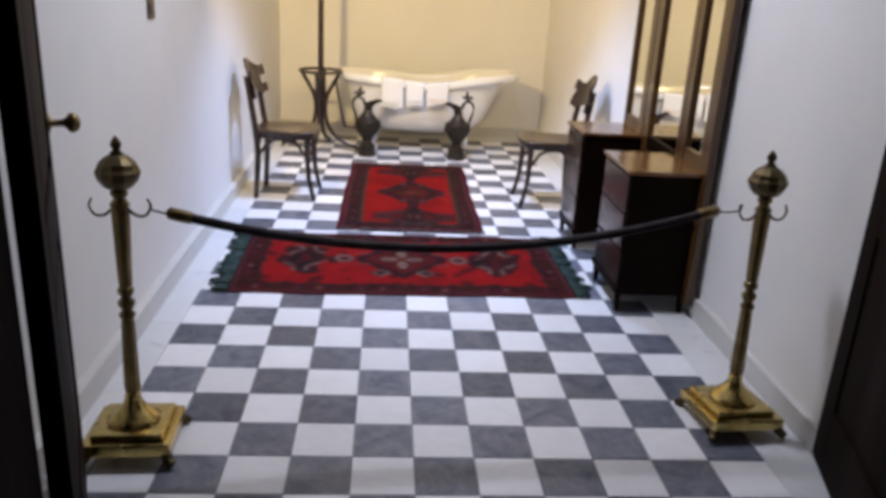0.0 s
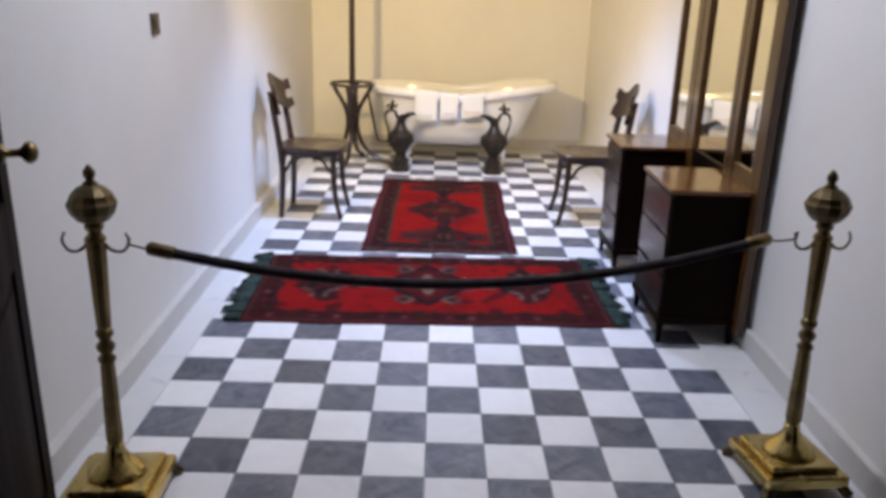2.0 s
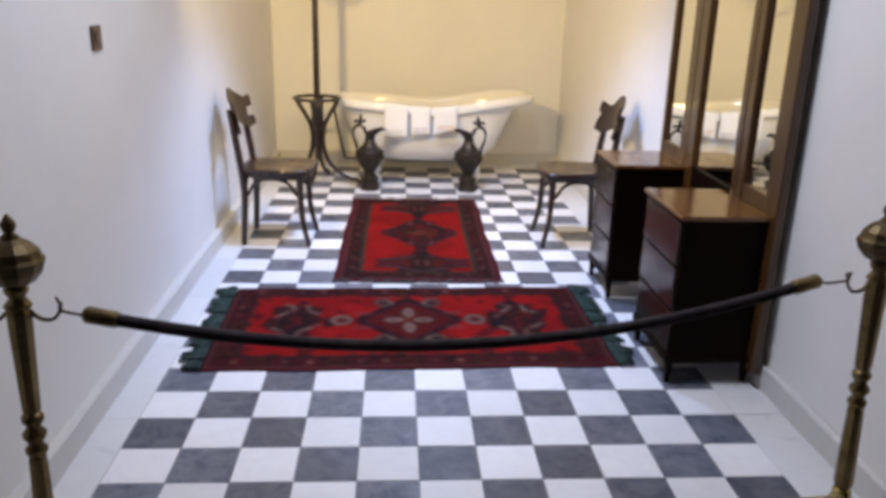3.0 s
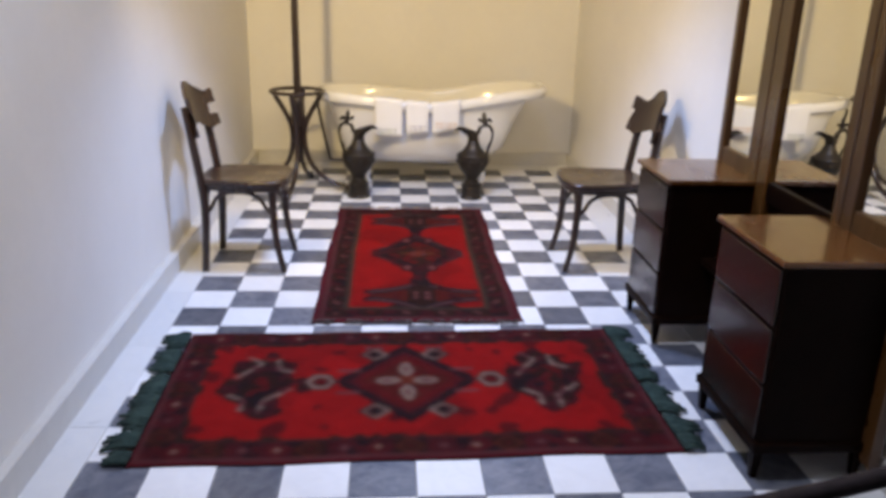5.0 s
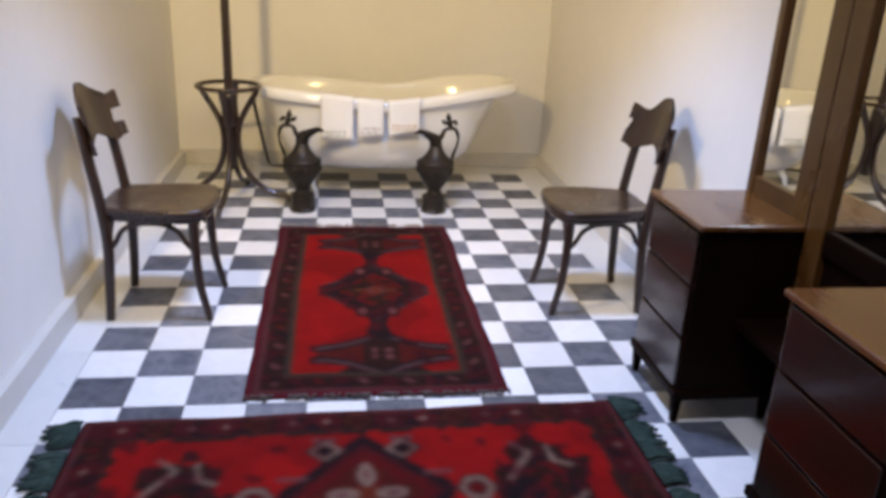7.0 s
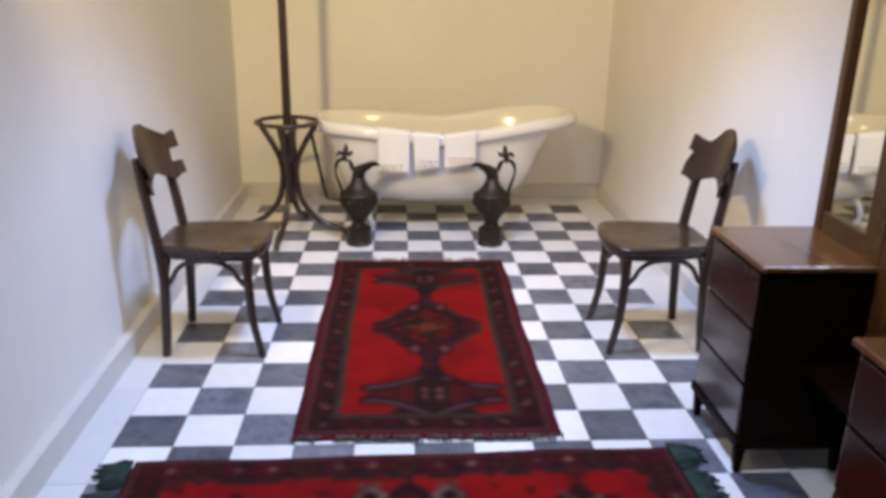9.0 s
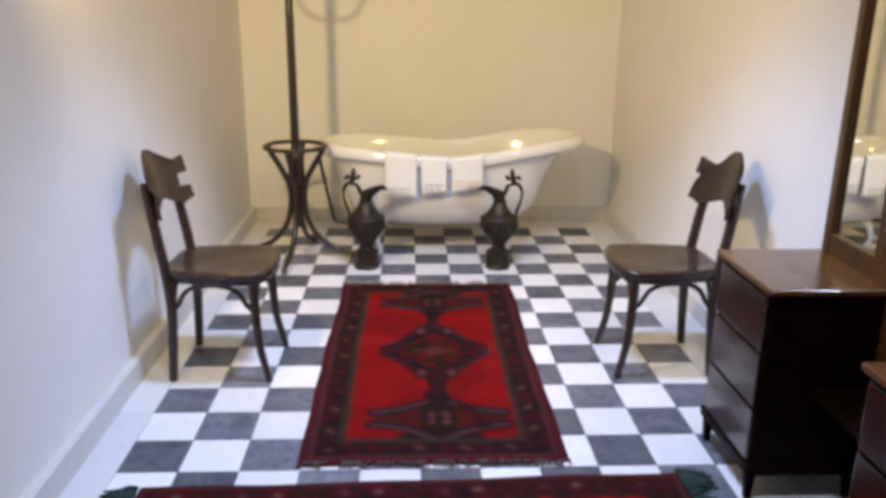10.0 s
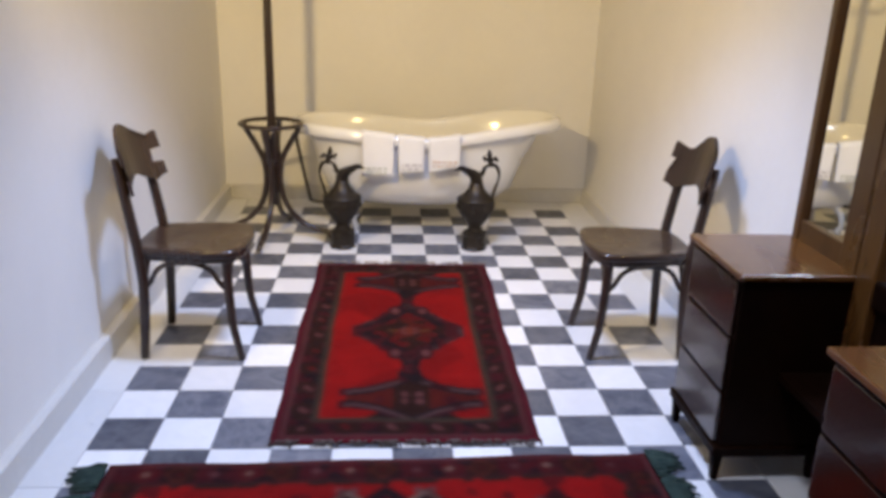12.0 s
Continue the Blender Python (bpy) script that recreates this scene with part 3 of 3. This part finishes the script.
# ---------------------------------------------------------------- dressing table with three mirrors
def pedestal(parent, y0, y1):
    x0, x1, z0, z1 = 2.012, 2.372, 0.115, 0.685
    body = part("pedestal", block((x0 + 0.006, y0 + 0.008, z0), (x1, y1 - 0.008, z1), 0.004), SHADED_MAHOGANY, parent)
    # Top coloured as lit wood, body and plinth as shaded wood.
    part("pedestal_top", block((x0 - 0.016, y0 - 0.006, z1), (x1 + 0.004, y1 + 0.006, z1 + 0.020), 0.006, 3), LIT_TOP, parent, "polished wooden top")
    part("plinth", block((x0 - 0.012, y0 - 0.004, z0 - 0.022), (x1, y1 + 0.004, z0 + 0.012), 0.007, 3), SHADED_MAHOGANY, parent)
    for k in range(3):
        h = (z1 - z0 - 0.022) / 3
        lo = z0 + 0.014 + k * h
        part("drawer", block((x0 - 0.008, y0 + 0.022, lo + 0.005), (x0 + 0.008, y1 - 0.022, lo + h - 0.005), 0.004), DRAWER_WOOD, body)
    for x in (x0 + 0.012, x1 - 0.03):
        for y in (y0 + 0.024, y1 - 0.024):
            bm = lathe([(0.013, 0.0), (0.016, 0.03), (0.022, z0 - 0.02)], 4)
            bm.transform(pose(x, y, 0, 0, 0, 45))
            part("foot", bm, SHADED_MAHOGANY, parent)
    return body


dresser = thing("dressing_table", pose(0, 0, 0), "polished mahogany dressing table with two pedestals and three tall mirrors", "dressing table")
pedestal(dresser, 0.845, 1.300)
pedestal(dresser, 1.785, 2.182)
part("middle_shelf", block((2.17, 1.292, 0.36), (2.372, 1.793, 0.385), 0.004), SHADED_MAHOGANY, dresser)
part("back_panel", block((2.366, 0.86, 0.10), (2.372, 2.14, 0.70)), SHADED_MAHOGANY, dresser)
TOP, MX = 1.88, 2.352
panes = ((1.875, 2.128, 0.775), (1.235, 1.690, 0.722), (0.905, 1.120, 0.775))
stiles = ((2.128, 2.166, 0.10), (1.785, 1.875, 0.70), (1.690, 1.780, 0.10), (1.182, 1.235, 0.10), (1.120, 1.178, 0.70), (0.800, 0.905, 0.06))
for y0, y1, z0 in stiles:
    part("mirror_stile", block((MX - 0.012, y0, z0), (MX + 0.026, y1, TOP), 0.006), MIRROR_WOOD, dresser)
for y0, y1, z0 in panes:
    part("mirror_rail", block((MX - 0.008, y0, z0 - 0.075), (MX + 0.024, y1, z0), 0.005), SHADED_MAHOGANY if z0 < 0.75 else MIRROR_WOOD, dresser)
    part("mirror_rail", block((MX - 0.008, y0, TOP - 0.07), (MX + 0.024, y1, TOP - 0.002), 0.005), MIRROR_WOOD, dresser)
    pane = part("mirror_pane", block((MX + 0.006, y0 - 0.004, z0 - 0.004), (MX + 0.011, y1 + 0.004, TOP - 0.068)), MIRROR, dresser, "clear mirror glass")

# ---------------------------------------------------------------- coat stand
stand = thing("coat_stand", pose(0.297, 4.335, 0), "dark bentwood coat stand with curved legs and an umbrella ring", "coat stand")
part("pole", tube([Vector((0, 0, z)) for z in (0.20, 0.4, 0.62, 1.0, 1.4, 1.84)], lambda f: 0.030 - 0.009 * f, 12), BENTWOOD, stand, "", True)
part("ring", tube([Vector((0.178 * math.cos(a), 0.178 * math.sin(a), 0.686)) for a in [2 * math.pi * k / 36 for k in range(36)]], 0.0125, 10, None, True), BENTWOOD, stand, "", True)
for k in range(4):
    turn = Matrix.Rotation(radians(-98 + 90 * k), 4, "Z")
    leg = [turn @ p for p in spline([(0.168, 0, 0.686), (0.150, 0, 0.645), (0.095, 0, 0.555), (0.052, 0, 0.46), (0.042, 0, 0.34), (0.075, 0, 0.205), (0.16, 0, 0.105), (0.265, 0, 0.052), (0.325, 0, 0.040), (0.345, 0, 0.012)], 6)]
    part("leg", tube(leg, 0.0172, 10), BENTWOOD, stand, "", True)
    hook = [turn @ p for p in spline([(0.016, 0, 1.60), (0.06, 0, 1.585), (0.13, 0, 1.63), (0.155, 0, 1.70), (0.13, 0, 1.745), (0.10, 0, 1.73)], 6)]
    part("hook", tube(hook, 0.0095, 8), BENTWOOD, stand, "", True)
part("collar", lathe([(0.030, 0.44), (0.046, 0.46), (0.049, 0.52), (0.045, 0.63), (0.030, 0.66)], 16), BENTWOOD, stand, "", True)
part("finial", lathe([(0.018, 1.83), (0.027, 1.85), (0.030, 1.875), (0.018, 1.90), (0.004, 1.91)], 16), BENTWOOD, stand, "", True)

# ---------------------------------------------------------------- bathtub
TUB_X, TUB_Y, TUB_L, TUB_W = 1.222, 4.655, 0.840, 0.385
tub = thing("bathtub", pose(TUB_X, TUB_Y, 0), "white enamelled slipper bathtub with a rolled rim on small feet", "bathtub")


def rim_height(x):
    f = max(-1.0, min(1.0, x / TUB_L))
    return 0.616 + (0.100 if f > 0 else 0.055) * math.sin(math.pi / 2 * abs(f)) ** 1.4


def tub_front(x):
    """How far forward the rim reaches at x."""
    return TUB_Y - TUB_W * (1 - abs((x - TUB_X) / TUB_L) ** 2.5) ** 0.36


def tub_ring(scale_x, scale_y, drop, shift, steps=64):
    pts = []
    for k in range(steps):
        a = 2 * math.pi * k / steps
        c, s = math.cos(a), math.sin(a)
        x = TUB_L * math.copysign(abs(c) ** 0.80, c)
        y = TUB_W * math.copysign(abs(s) ** 0.72, s)
        top = rim_height(x)
        pts.append(Vector((x * scale_x + shift, y * scale_y, top * drop[0] + drop[1])))
    return pts


bm = bmesh.new()
layers = [tub_ring(0.50, 0.48, (0.02, 0.160), -0.05), tub_ring(0.62, 0.62, (0.05, 0.172), -0.055), tub_ring(0.70, 0.76, (0.14, 0.182), -0.045), tub_ring(0.758, 0.87, (0.42, 0.118), -0.042), tub_ring(0.80, 0.920, (0.72, 0.045), -0.038), tub_ring(0.838, 0.932, (0.86, -0.005), -0.028), tub_ring(0.89, 0.940, (0.94, -0.036), -0.012),
          tub_ring(0.950, 0.965, (1.0, -0.066), 0), tub_ring(0.985, 0.992, (1.0, -0.062), 0), tub_ring(1.003, 1.005, (1.0, -0.044), 0), tub_ring(1.004, 1.006, (1.0, -0.022), 0), tub_ring(0.994, 0.988, (1.0, -0.003), 0), tub_ring(0.972, 0.955, (1.0, 0.008), 0), tub_ring(0.940, 0.905, (1.0, 0.002), 0), tub_ring(0.918, 0.875, (1.0, -0.020), 0),
          tub_ring(0.845, 0.85, (0.74, 0.07), -0.02), tub_ring(0.745, 0.79, (0.38, 0.14), -0.04), tub_ring(0.66, 0.68, (0.10, 0.185), -0.045), tub_ring(0.50, 0.46, (0.02, 0.18), -0.05)]
rings = [[bm.verts.new(p) for p in ring] for ring in layers]
for a, b in zip(rings, rings[1:]):
    for k in range(64):
        bm.faces.new((a[k], a[(k + 1) % 64], b[(k + 1) % 64], b[k]))
bm.faces.new(rings[-1])
bm.faces.new(list(reversed(rings[0])))
part("basin", bm, ENAMEL, tub, "", True)
for x in (-0.43, 0.36):
    for y in (-0.15, 0.15):
        foot = spline([(x * 0.95, y * 0.9, 0.19), (x * 1.04, y * 1.12, 0.13), (x * 1.06, y * 1.18, 0.06), (x * 1.02, y * 1.1, 0.022), (x * 1.05, y * 1.2, 0.016)], 5)
        part("foot", tube(foot, lambda f: 0.026 - 0.010 * math.sin(math.pi * f), 8), ENAMEL, tub, "", True)
pipe = spline([(-0.800, -0.155, 0.60), (-0.798, -0.155, 0.548), (-0.762, -0.155, 0.365), (-0.730, -0.155, 0.215), (-0.715, -0.155, 0.185), (-0.64, -0.155, 0.177), (-0.48, -0.12, 0.18)], 6)
part("overflow_pipe", tube(pipe, 0.011, 10), IRON, tub, "dark metal overflow pipe", True)

# towels over the front rim
TOWEL = surface("white_cotton", (0.80, 0.79, 0.77), (0.76, 0.75, 0.73), 0.9, scale=8, fine=180, relief=0.06)
prints = {"faded_green_print": (0.36, 0.42, 0.32), "faded_violet_print": (0.34, 0.33, 0.38), "faded_orange_print": (0.62, 0.40, 0.22)}


def towel(x0, x1, bottom, tilt, tint, label, seed):
    r = random.Random(seed)
    ob = thing("towel", pose(0, 0, 0), label, "towel", "towels on the bathtub")
    nx, ny = 14, 22
    bm = bmesh.new()
    grid = []
    for i in range(nx + 1):
        f = i / nx
        x = x0 + (x1 - x0) * f
        top = rim_height(x - TUB_X)
        front = tub_front(x)
        col = []
        for j in range(ny + 1):
            g = j / ny
            path = g * (0.16 + top - bottom - tilt * (f - 0.5))
            if path < 0.10:
                y, z = front + 0.062 - path * 0.25 , top - 0.078 + path * 0.92
            elif path < 0.16:
                q = (path - 0.10) / 0.06
                y, z = front + 0.037 - 0.053 * q, top + 0.0155 + 0.004 * math.sin(q * math.pi) - 0.004 * q
            else:
                q = path - 0.16
                y, z = front - 0.017 - 0.006 * math.sin(q * 9) + 0.003 * noise.noise((x * 14, q * 8, seed)), top + 0.011 - q
            wob = 0.004 * noise.noise((f * 3, g * 4, seed * 3.1)) * g
            col.append(bm.verts.new((x + (0.5 - f) * 0.016 * g + wob, y + 0.5 * wob, z)))
        grid.append(col)
    for i in range(nx):
        for j in range(ny):
            bm.faces.new((grid[i][j], grid[i + 1][j], grid[i + 1][j + 1], grid[i][j + 1]))
    bmesh.ops.recalc_face_normals(bm, faces=bm.faces[:])
    bm.normal_update()
    bmesh.ops.solidify(bm, geom=bm.faces[:], thickness=0.004)
    part("cloth", bm, TOWEL, ob, "", True)
    ink = surface(tint, prints[tint], (0.66, 0.64, 0.60), 0.9, scale=30, fine=120)
    mid, wide = (x0 + x1) / 2, (x1 - x0) * 0.72
    front = tub_front(mid) - 0.0255
    for row in range(2):
        x = mid - wide / 2
        while x < mid + wide / 2 - 0.012:
            w = r.uniform(0.012, 0.034)
            part("printed_mark", block((x, front - 0.002, bottom + 0.028 + row * 0.024), (x + w, front + 0.004, bottom + 0.044 + row * 0.024), 0.001, 1), ink, ob)
            x += w + r.uniform(0.005, 0.010)
    return ob


towel(0.818, 1.016, 0.385, 0.008, "faded_green_print", "white towel with a faded green band over the tub rim", 3)
towel(1.032, 1.193, 0.410, 0.020, "faded_violet_print", "white towel with a faded grey-violet band over the tub rim", 5)
towel(1.211, 1.407, 0.431, 0.033, "faded_orange_print", "white towel with a faded orange band over the tub rim", 8)

# ---------------------------------------------------------------- bronze ewers
def ewer(m, label):
    """Spout towards +x, handle towards -x."""
    ob = thing("bronze_ewer", m, label, "ewer", "pair of bronze ewers")
    part("plinth", lathe([(0.074, 0), (0.076, 0.012), (0.068, 0.02), (0.066, 0.078), (0.072, 0.086), (0.070, 0.098), (0.05, 0.104)], 8), BRONZE, ob)
    part("body", lathe([(0.050, 0.10), (0.044, 0.114), (0.038, 0.130), (0.048, 0.148), (0.068, 0.176), (0.092, 0.212), (0.103, 0.246), (0.107, 0.270), (0.103, 0.282), (0.109, 0.290), (0.104, 0.298), (0.080, 0.312), (0.056, 0.338), (0.041, 0.366), (0.036, 0.388)], 28), BRONZE, ob, "", True)
    for k in range(10):
        a = 2 * math.pi * k / 10
        bm = bmesh.new()
        bmesh.ops.create_icosphere(bm, subdivisions=2, radius=0.016, matrix=pose(0.099 * math.cos(a), 0.099 * math.sin(a), 0.252) @ Matrix.Diagonal((0.8, 0.8, 1.5, 1)))
        part("boss", bm, BRONZE, ob, "", True)
    # neck that sweeps into a long open lip
    bm = bmesh.new()
    rings = []
    for cx, cz, rx, ry, tilt in ((0, 0.380, 0.037, 0.037, 0), (0.002, 0.402, 0.036, 0.034, 4), (0.010, 0.424, 0.045, 0.034, 14), (0.026, 0.444, 0.064, 0.036, 27), (0.047, 0.462, 0.080, 0.032, 22), (0.054, 0.467, 0.082, 0.027, 18), (0.040, 0.448, 0.052, 0.022, 18), (0.012, 0.41, 0.026, 0.022, 6)):
        t = radians(tilt)
        ring = []
        for k in range(20):
            a = 2 * math.pi * k / 20
            u, v = rx * math.cos(a), ry * math.sin(a) * (1 - 0.45 * max(math.cos(a), 0))
            ring.append(bm.verts.new((cx + u * math.cos(t), v, cz + u * math.sin(t) - 0.95 * max(u - 0.040, 0))))
        rings.append(ring)
    for a, b in zip(rings, rings[1:]):
        for k in range(20):
            bm.faces.new((a[k], a[(k + 1) % 20], b[(k + 1) % 20], b[k]))
    bm.faces.new(rings[-1])
    bm.faces.new(list(reversed(rings[0])))
    part("lip", bm, BRONZE, ob, "", True)
    handle = spline([(-0.090, 0, 0.275), (-0.100, 0, 0.33), (-0.122, 0, 0.395), (-0.124, 0, 0.445), (-0.098, 0, 0.484), (-0.052, 0, 0.478), (-0.036, 0, 0.452), (-0.030, 0, 0.424)], 6)
    part("handle", tube(handle, lambda f: 0.0062 + 0.0035 * math.sin(math.pi * f * 3) ** 2 + 0.005 * f * f, 8), BRONZE, ob, "", True)
    bm = bmesh.new()
    for x, z, r in ((-0.078, 0.490, 0.017), (-0.072, 0.513, 0.019), (-0.066, 0.542, 0.016), (-0.100, 0.522, 0.012), (-0.112, 0.512, 0.009), (-0.044, 0.516, 0.012), (-0.034, 0.526, 0.009), (-0.064, 0.562, 0.009)):
        bmesh.ops.create_icosphere(bm, subdivisions=2, radius=r, matrix=pose(x, 0, z) @ Matrix.Diagonal((1, 0.8, 1.15, 1)))
    part("handle_ornament", bm, BRONZE, ob, "small knobbed ornament", True)
    return ob


ewer(pose(0.714, 4.142, 0, 0, 0, -6) @ Matrix.Diagonal((1.03, 1.03, 1.04, 1.0)), "dark bronze ewer with scrolled handle on a plinth foot")
ewer(pose(1.490, 4.132, 0, 0, 0, 183) @ Matrix.Diagonal((1.03, 1.03, 1.04, 1.0)), "dark bronze ewer with scrolled handle on a plinth foot")

# ---------------------------------------------------------------- brass posts and the rope
def barrier_post(m, label):
    post = thing("barrier_post", m, label, "barrier post", "pair of rope barrier posts")
    part("base_plate", block((-0.134, -0.134, 0.034), (0.134, 0.134, 0.076), 0.009, 3), BASE_BRASS, post)
    part("base_step", block((-0.110, -0.110, 0.076), (0.110, 0.110, 0.098), 0.010, 3), BASE_BRASS, post)
    for x in (-0.112, 0.112):
        for y in (-0.112, 0.112):
            claw = spline([(x * 0.92, y * 0.92, 0.05), (x * 1.05, y * 1.05, 0.038), (x * 1.16, y * 1.16, 0.020), (x * 1.26, y * 1.26, 0.012)], 5)
            part("claw_foot", tube(claw, lambda f: 0.019 - 0.006 * abs(f - 0.2), 8), DARK_BRASS, post, "", True)
    part("bell", lathe([(0.080, 0.098), (0.082, 0.106), (0.072, 0.114), (0.066, 0.122), (0.048, 0.136), (0.032, 0.156), (0.024, 0.176), (0.026, 0.184), (0.020, 0.194)], 32), BASE_BRASS, post, "", True)
    part("lower_shaft", lathe([(0.018, 0.192), (0.024, 0.204), (0.0255, 0.216), (0.021, 0.43), (0.019, 0.442)], 8), BRASS, post)
    part("turned_knop", lathe([(0.016, 0.44), (0.024, 0.452), (0.024, 0.462), (0.014, 0.472), (0.025, 0.490), (0.026, 0.500), (0.014, 0.515), (0.024, 0.530), (0.024, 0.542), (0.016, 0.552)], 24), BRASS, post, "", True)
    part("upper_shaft", lathe([(0.018, 0.55), (0.021, 0.562), (0.0275, 0.775), (0.028, 0.79), (0.024, 0.80)], 8), BRASS, post)
    part("collar", lathe([(0.020, 0.798), (0.030, 0.806), (0.024, 0.816), (0.016, 0.826), (0.024, 0.838), (0.026, 0.846), (0.016, 0.852)], 24), BRASS, post, "", True)
    bm = lathe([(0.020, 0.85), (0.042, 0.862), (0.058, 0.882), (0.064, 0.900), (0.066, 0.908), (0.060, 0.916), (0.054, 0.932), (0.036, 0.950), (0.020, 0.958)], 12)
    part("ball", bm, DARK_BRASS, post, "chased brass ball")
    part("finial", lathe([(0.018, 0.955), (0.019, 0.963), (0.010, 0.970), (0.016, 0.984), (0.015, 0.994), (0.006, 1.008), (0.002, 1.012)], 16), DARK_BRASS, post, "", True)
    for s in (-1, 1):
        hook = spline([(s * 0.022, 0, 0.795), (s * 0.045, 0, 0.775), (s * 0.072, 0, 0.775), (s * 0.088, 0, 0.80), (s * 0.080, 0, 0.826)], 6)
        part("hook", tube(hook, lambda f: 0.0052 - 0.002 * f, 8), DARK_BRASS, post, "", True)
    return post


DARK_BRASS = surface("dark_brass", (0.17, 0.125, 0.06), (0.06, 0.045, 0.024), 0.44, metal=1.0, scale=20, fine=90, relief=0.3)
barrier_post(pose(0.096, -0.350, 0, -2.5, 0, 3), "polished brass barrier post with ball top beside the door")
barrier_post(pose(2.172, -0.150, 0, -2.5, 0, 6), "polished brass barrier post with ball top by the wall")

rope = thing("barrier_rope", pose(0, 0, 0), "dark velvet barrier rope hung between two brass posts", "rope")
a, b = Vector((0.266, -0.308, 0.776)), Vector((1.975, -0.122, 0.792))
path = []
for k in range(41):
    f = k / 40
    p = a.lerp(b, f)
    p.z -= 0.116 * (1 - (2 * f - 1) ** 2)
    path.append(p)
part("cord", tube(path, 0.0150, 12), VELVET, rope, "", True)
for end, nxt, hook in ((path[0], path[1], Vector((0.182, -0.314, 0.795))), (path[-1], path[-2], Vector((2.086, -0.118, 0.802)))):
    d = (end - nxt).normalized()
    part("ferrule", tube([end - d * 0.035, end - d * 0.03, end + d * 0.03, end + d * 0.04], lambda f: 0.019 if f < 0.9 else 0.009, 14), BRASS, rope, "brass ferrule", True)
    part("wire_hook", tube(spline([end + d * 0.035, (end + hook) / 2 + Vector((0, 0, -0.003)), hook, hook + Vector((0, 0.012, 0.010)), hook + Vector((0, 0.0, 0.018))], 5), 0.0034, 6), DARK_BRASS, rope, "", True)

# ---------------------------------------------------------------- the floor, laid slab by slab
TILE = 0.2
floor = setting("floor", block((-1.6, -4.6, -0.12), (3.9, YB, -0.006)), GROUT, "checkered floor of white marble and dark slate tiles", "floor")


def slab(size_x, size_y, mat):
    bm = block((-size_x / 2, -size_y / 2, -0.008), (size_x / 2, size_y / 2, 0), 0.0016, 1)
    mesh = bpy.data.meshes.new("tile")
    bm.to_mesh(mesh)
    bm.free()
    mesh.materials.append(mat)
    return mesh


slabs = {True: slab(TILE - 0.0022, TILE - 0.0022, DARK_MARBLE), False: slab(TILE - 0.0022, TILE - 0.0022, WHITE_MARBLE)}
rng = random.Random(4)
for row in range(-6, 25):
    for col in range(11):
        ob = new("tile", slabs[(row + col) % 2 == 0])
        ob.parent = floor
        ob.matrix_basis = pose((col + 0.5) * TILE, (row + 0.5) * TILE, rng.uniform(-0.0004, 0.0004), rng.uniform(-0.1, 0.1), rng.uniform(-0.1, 0.1), 0)
strips = []
for x0, x1 in ((XL, 0.0), (2.2, XR)):
    y = -1.2
    while y < YB - 0.01:
        y1 = min(y + 0.6, YB)
        strips.append((x0, x1, y, y1))
        y = y1
for k in range(4):
    strips.append((k * 0.55, (k + 1) * 0.55, 5.0, YB))
for x0, x1, y0, y1 in strips:
    ob = new("border_slab", slab(x1 - x0 - 0.002, y1 - y0 - 0.002, BORDER))
    ob.parent = floor
    ob.matrix_basis = pose((x0 + x1) / 2, (y0 + y1) / 2, 0)
far = part("hall_floor_slab", block((-1.6, -4.6, -0.006), (3.9, -1.202, -0.001)), DARK_MARBLE, floor)
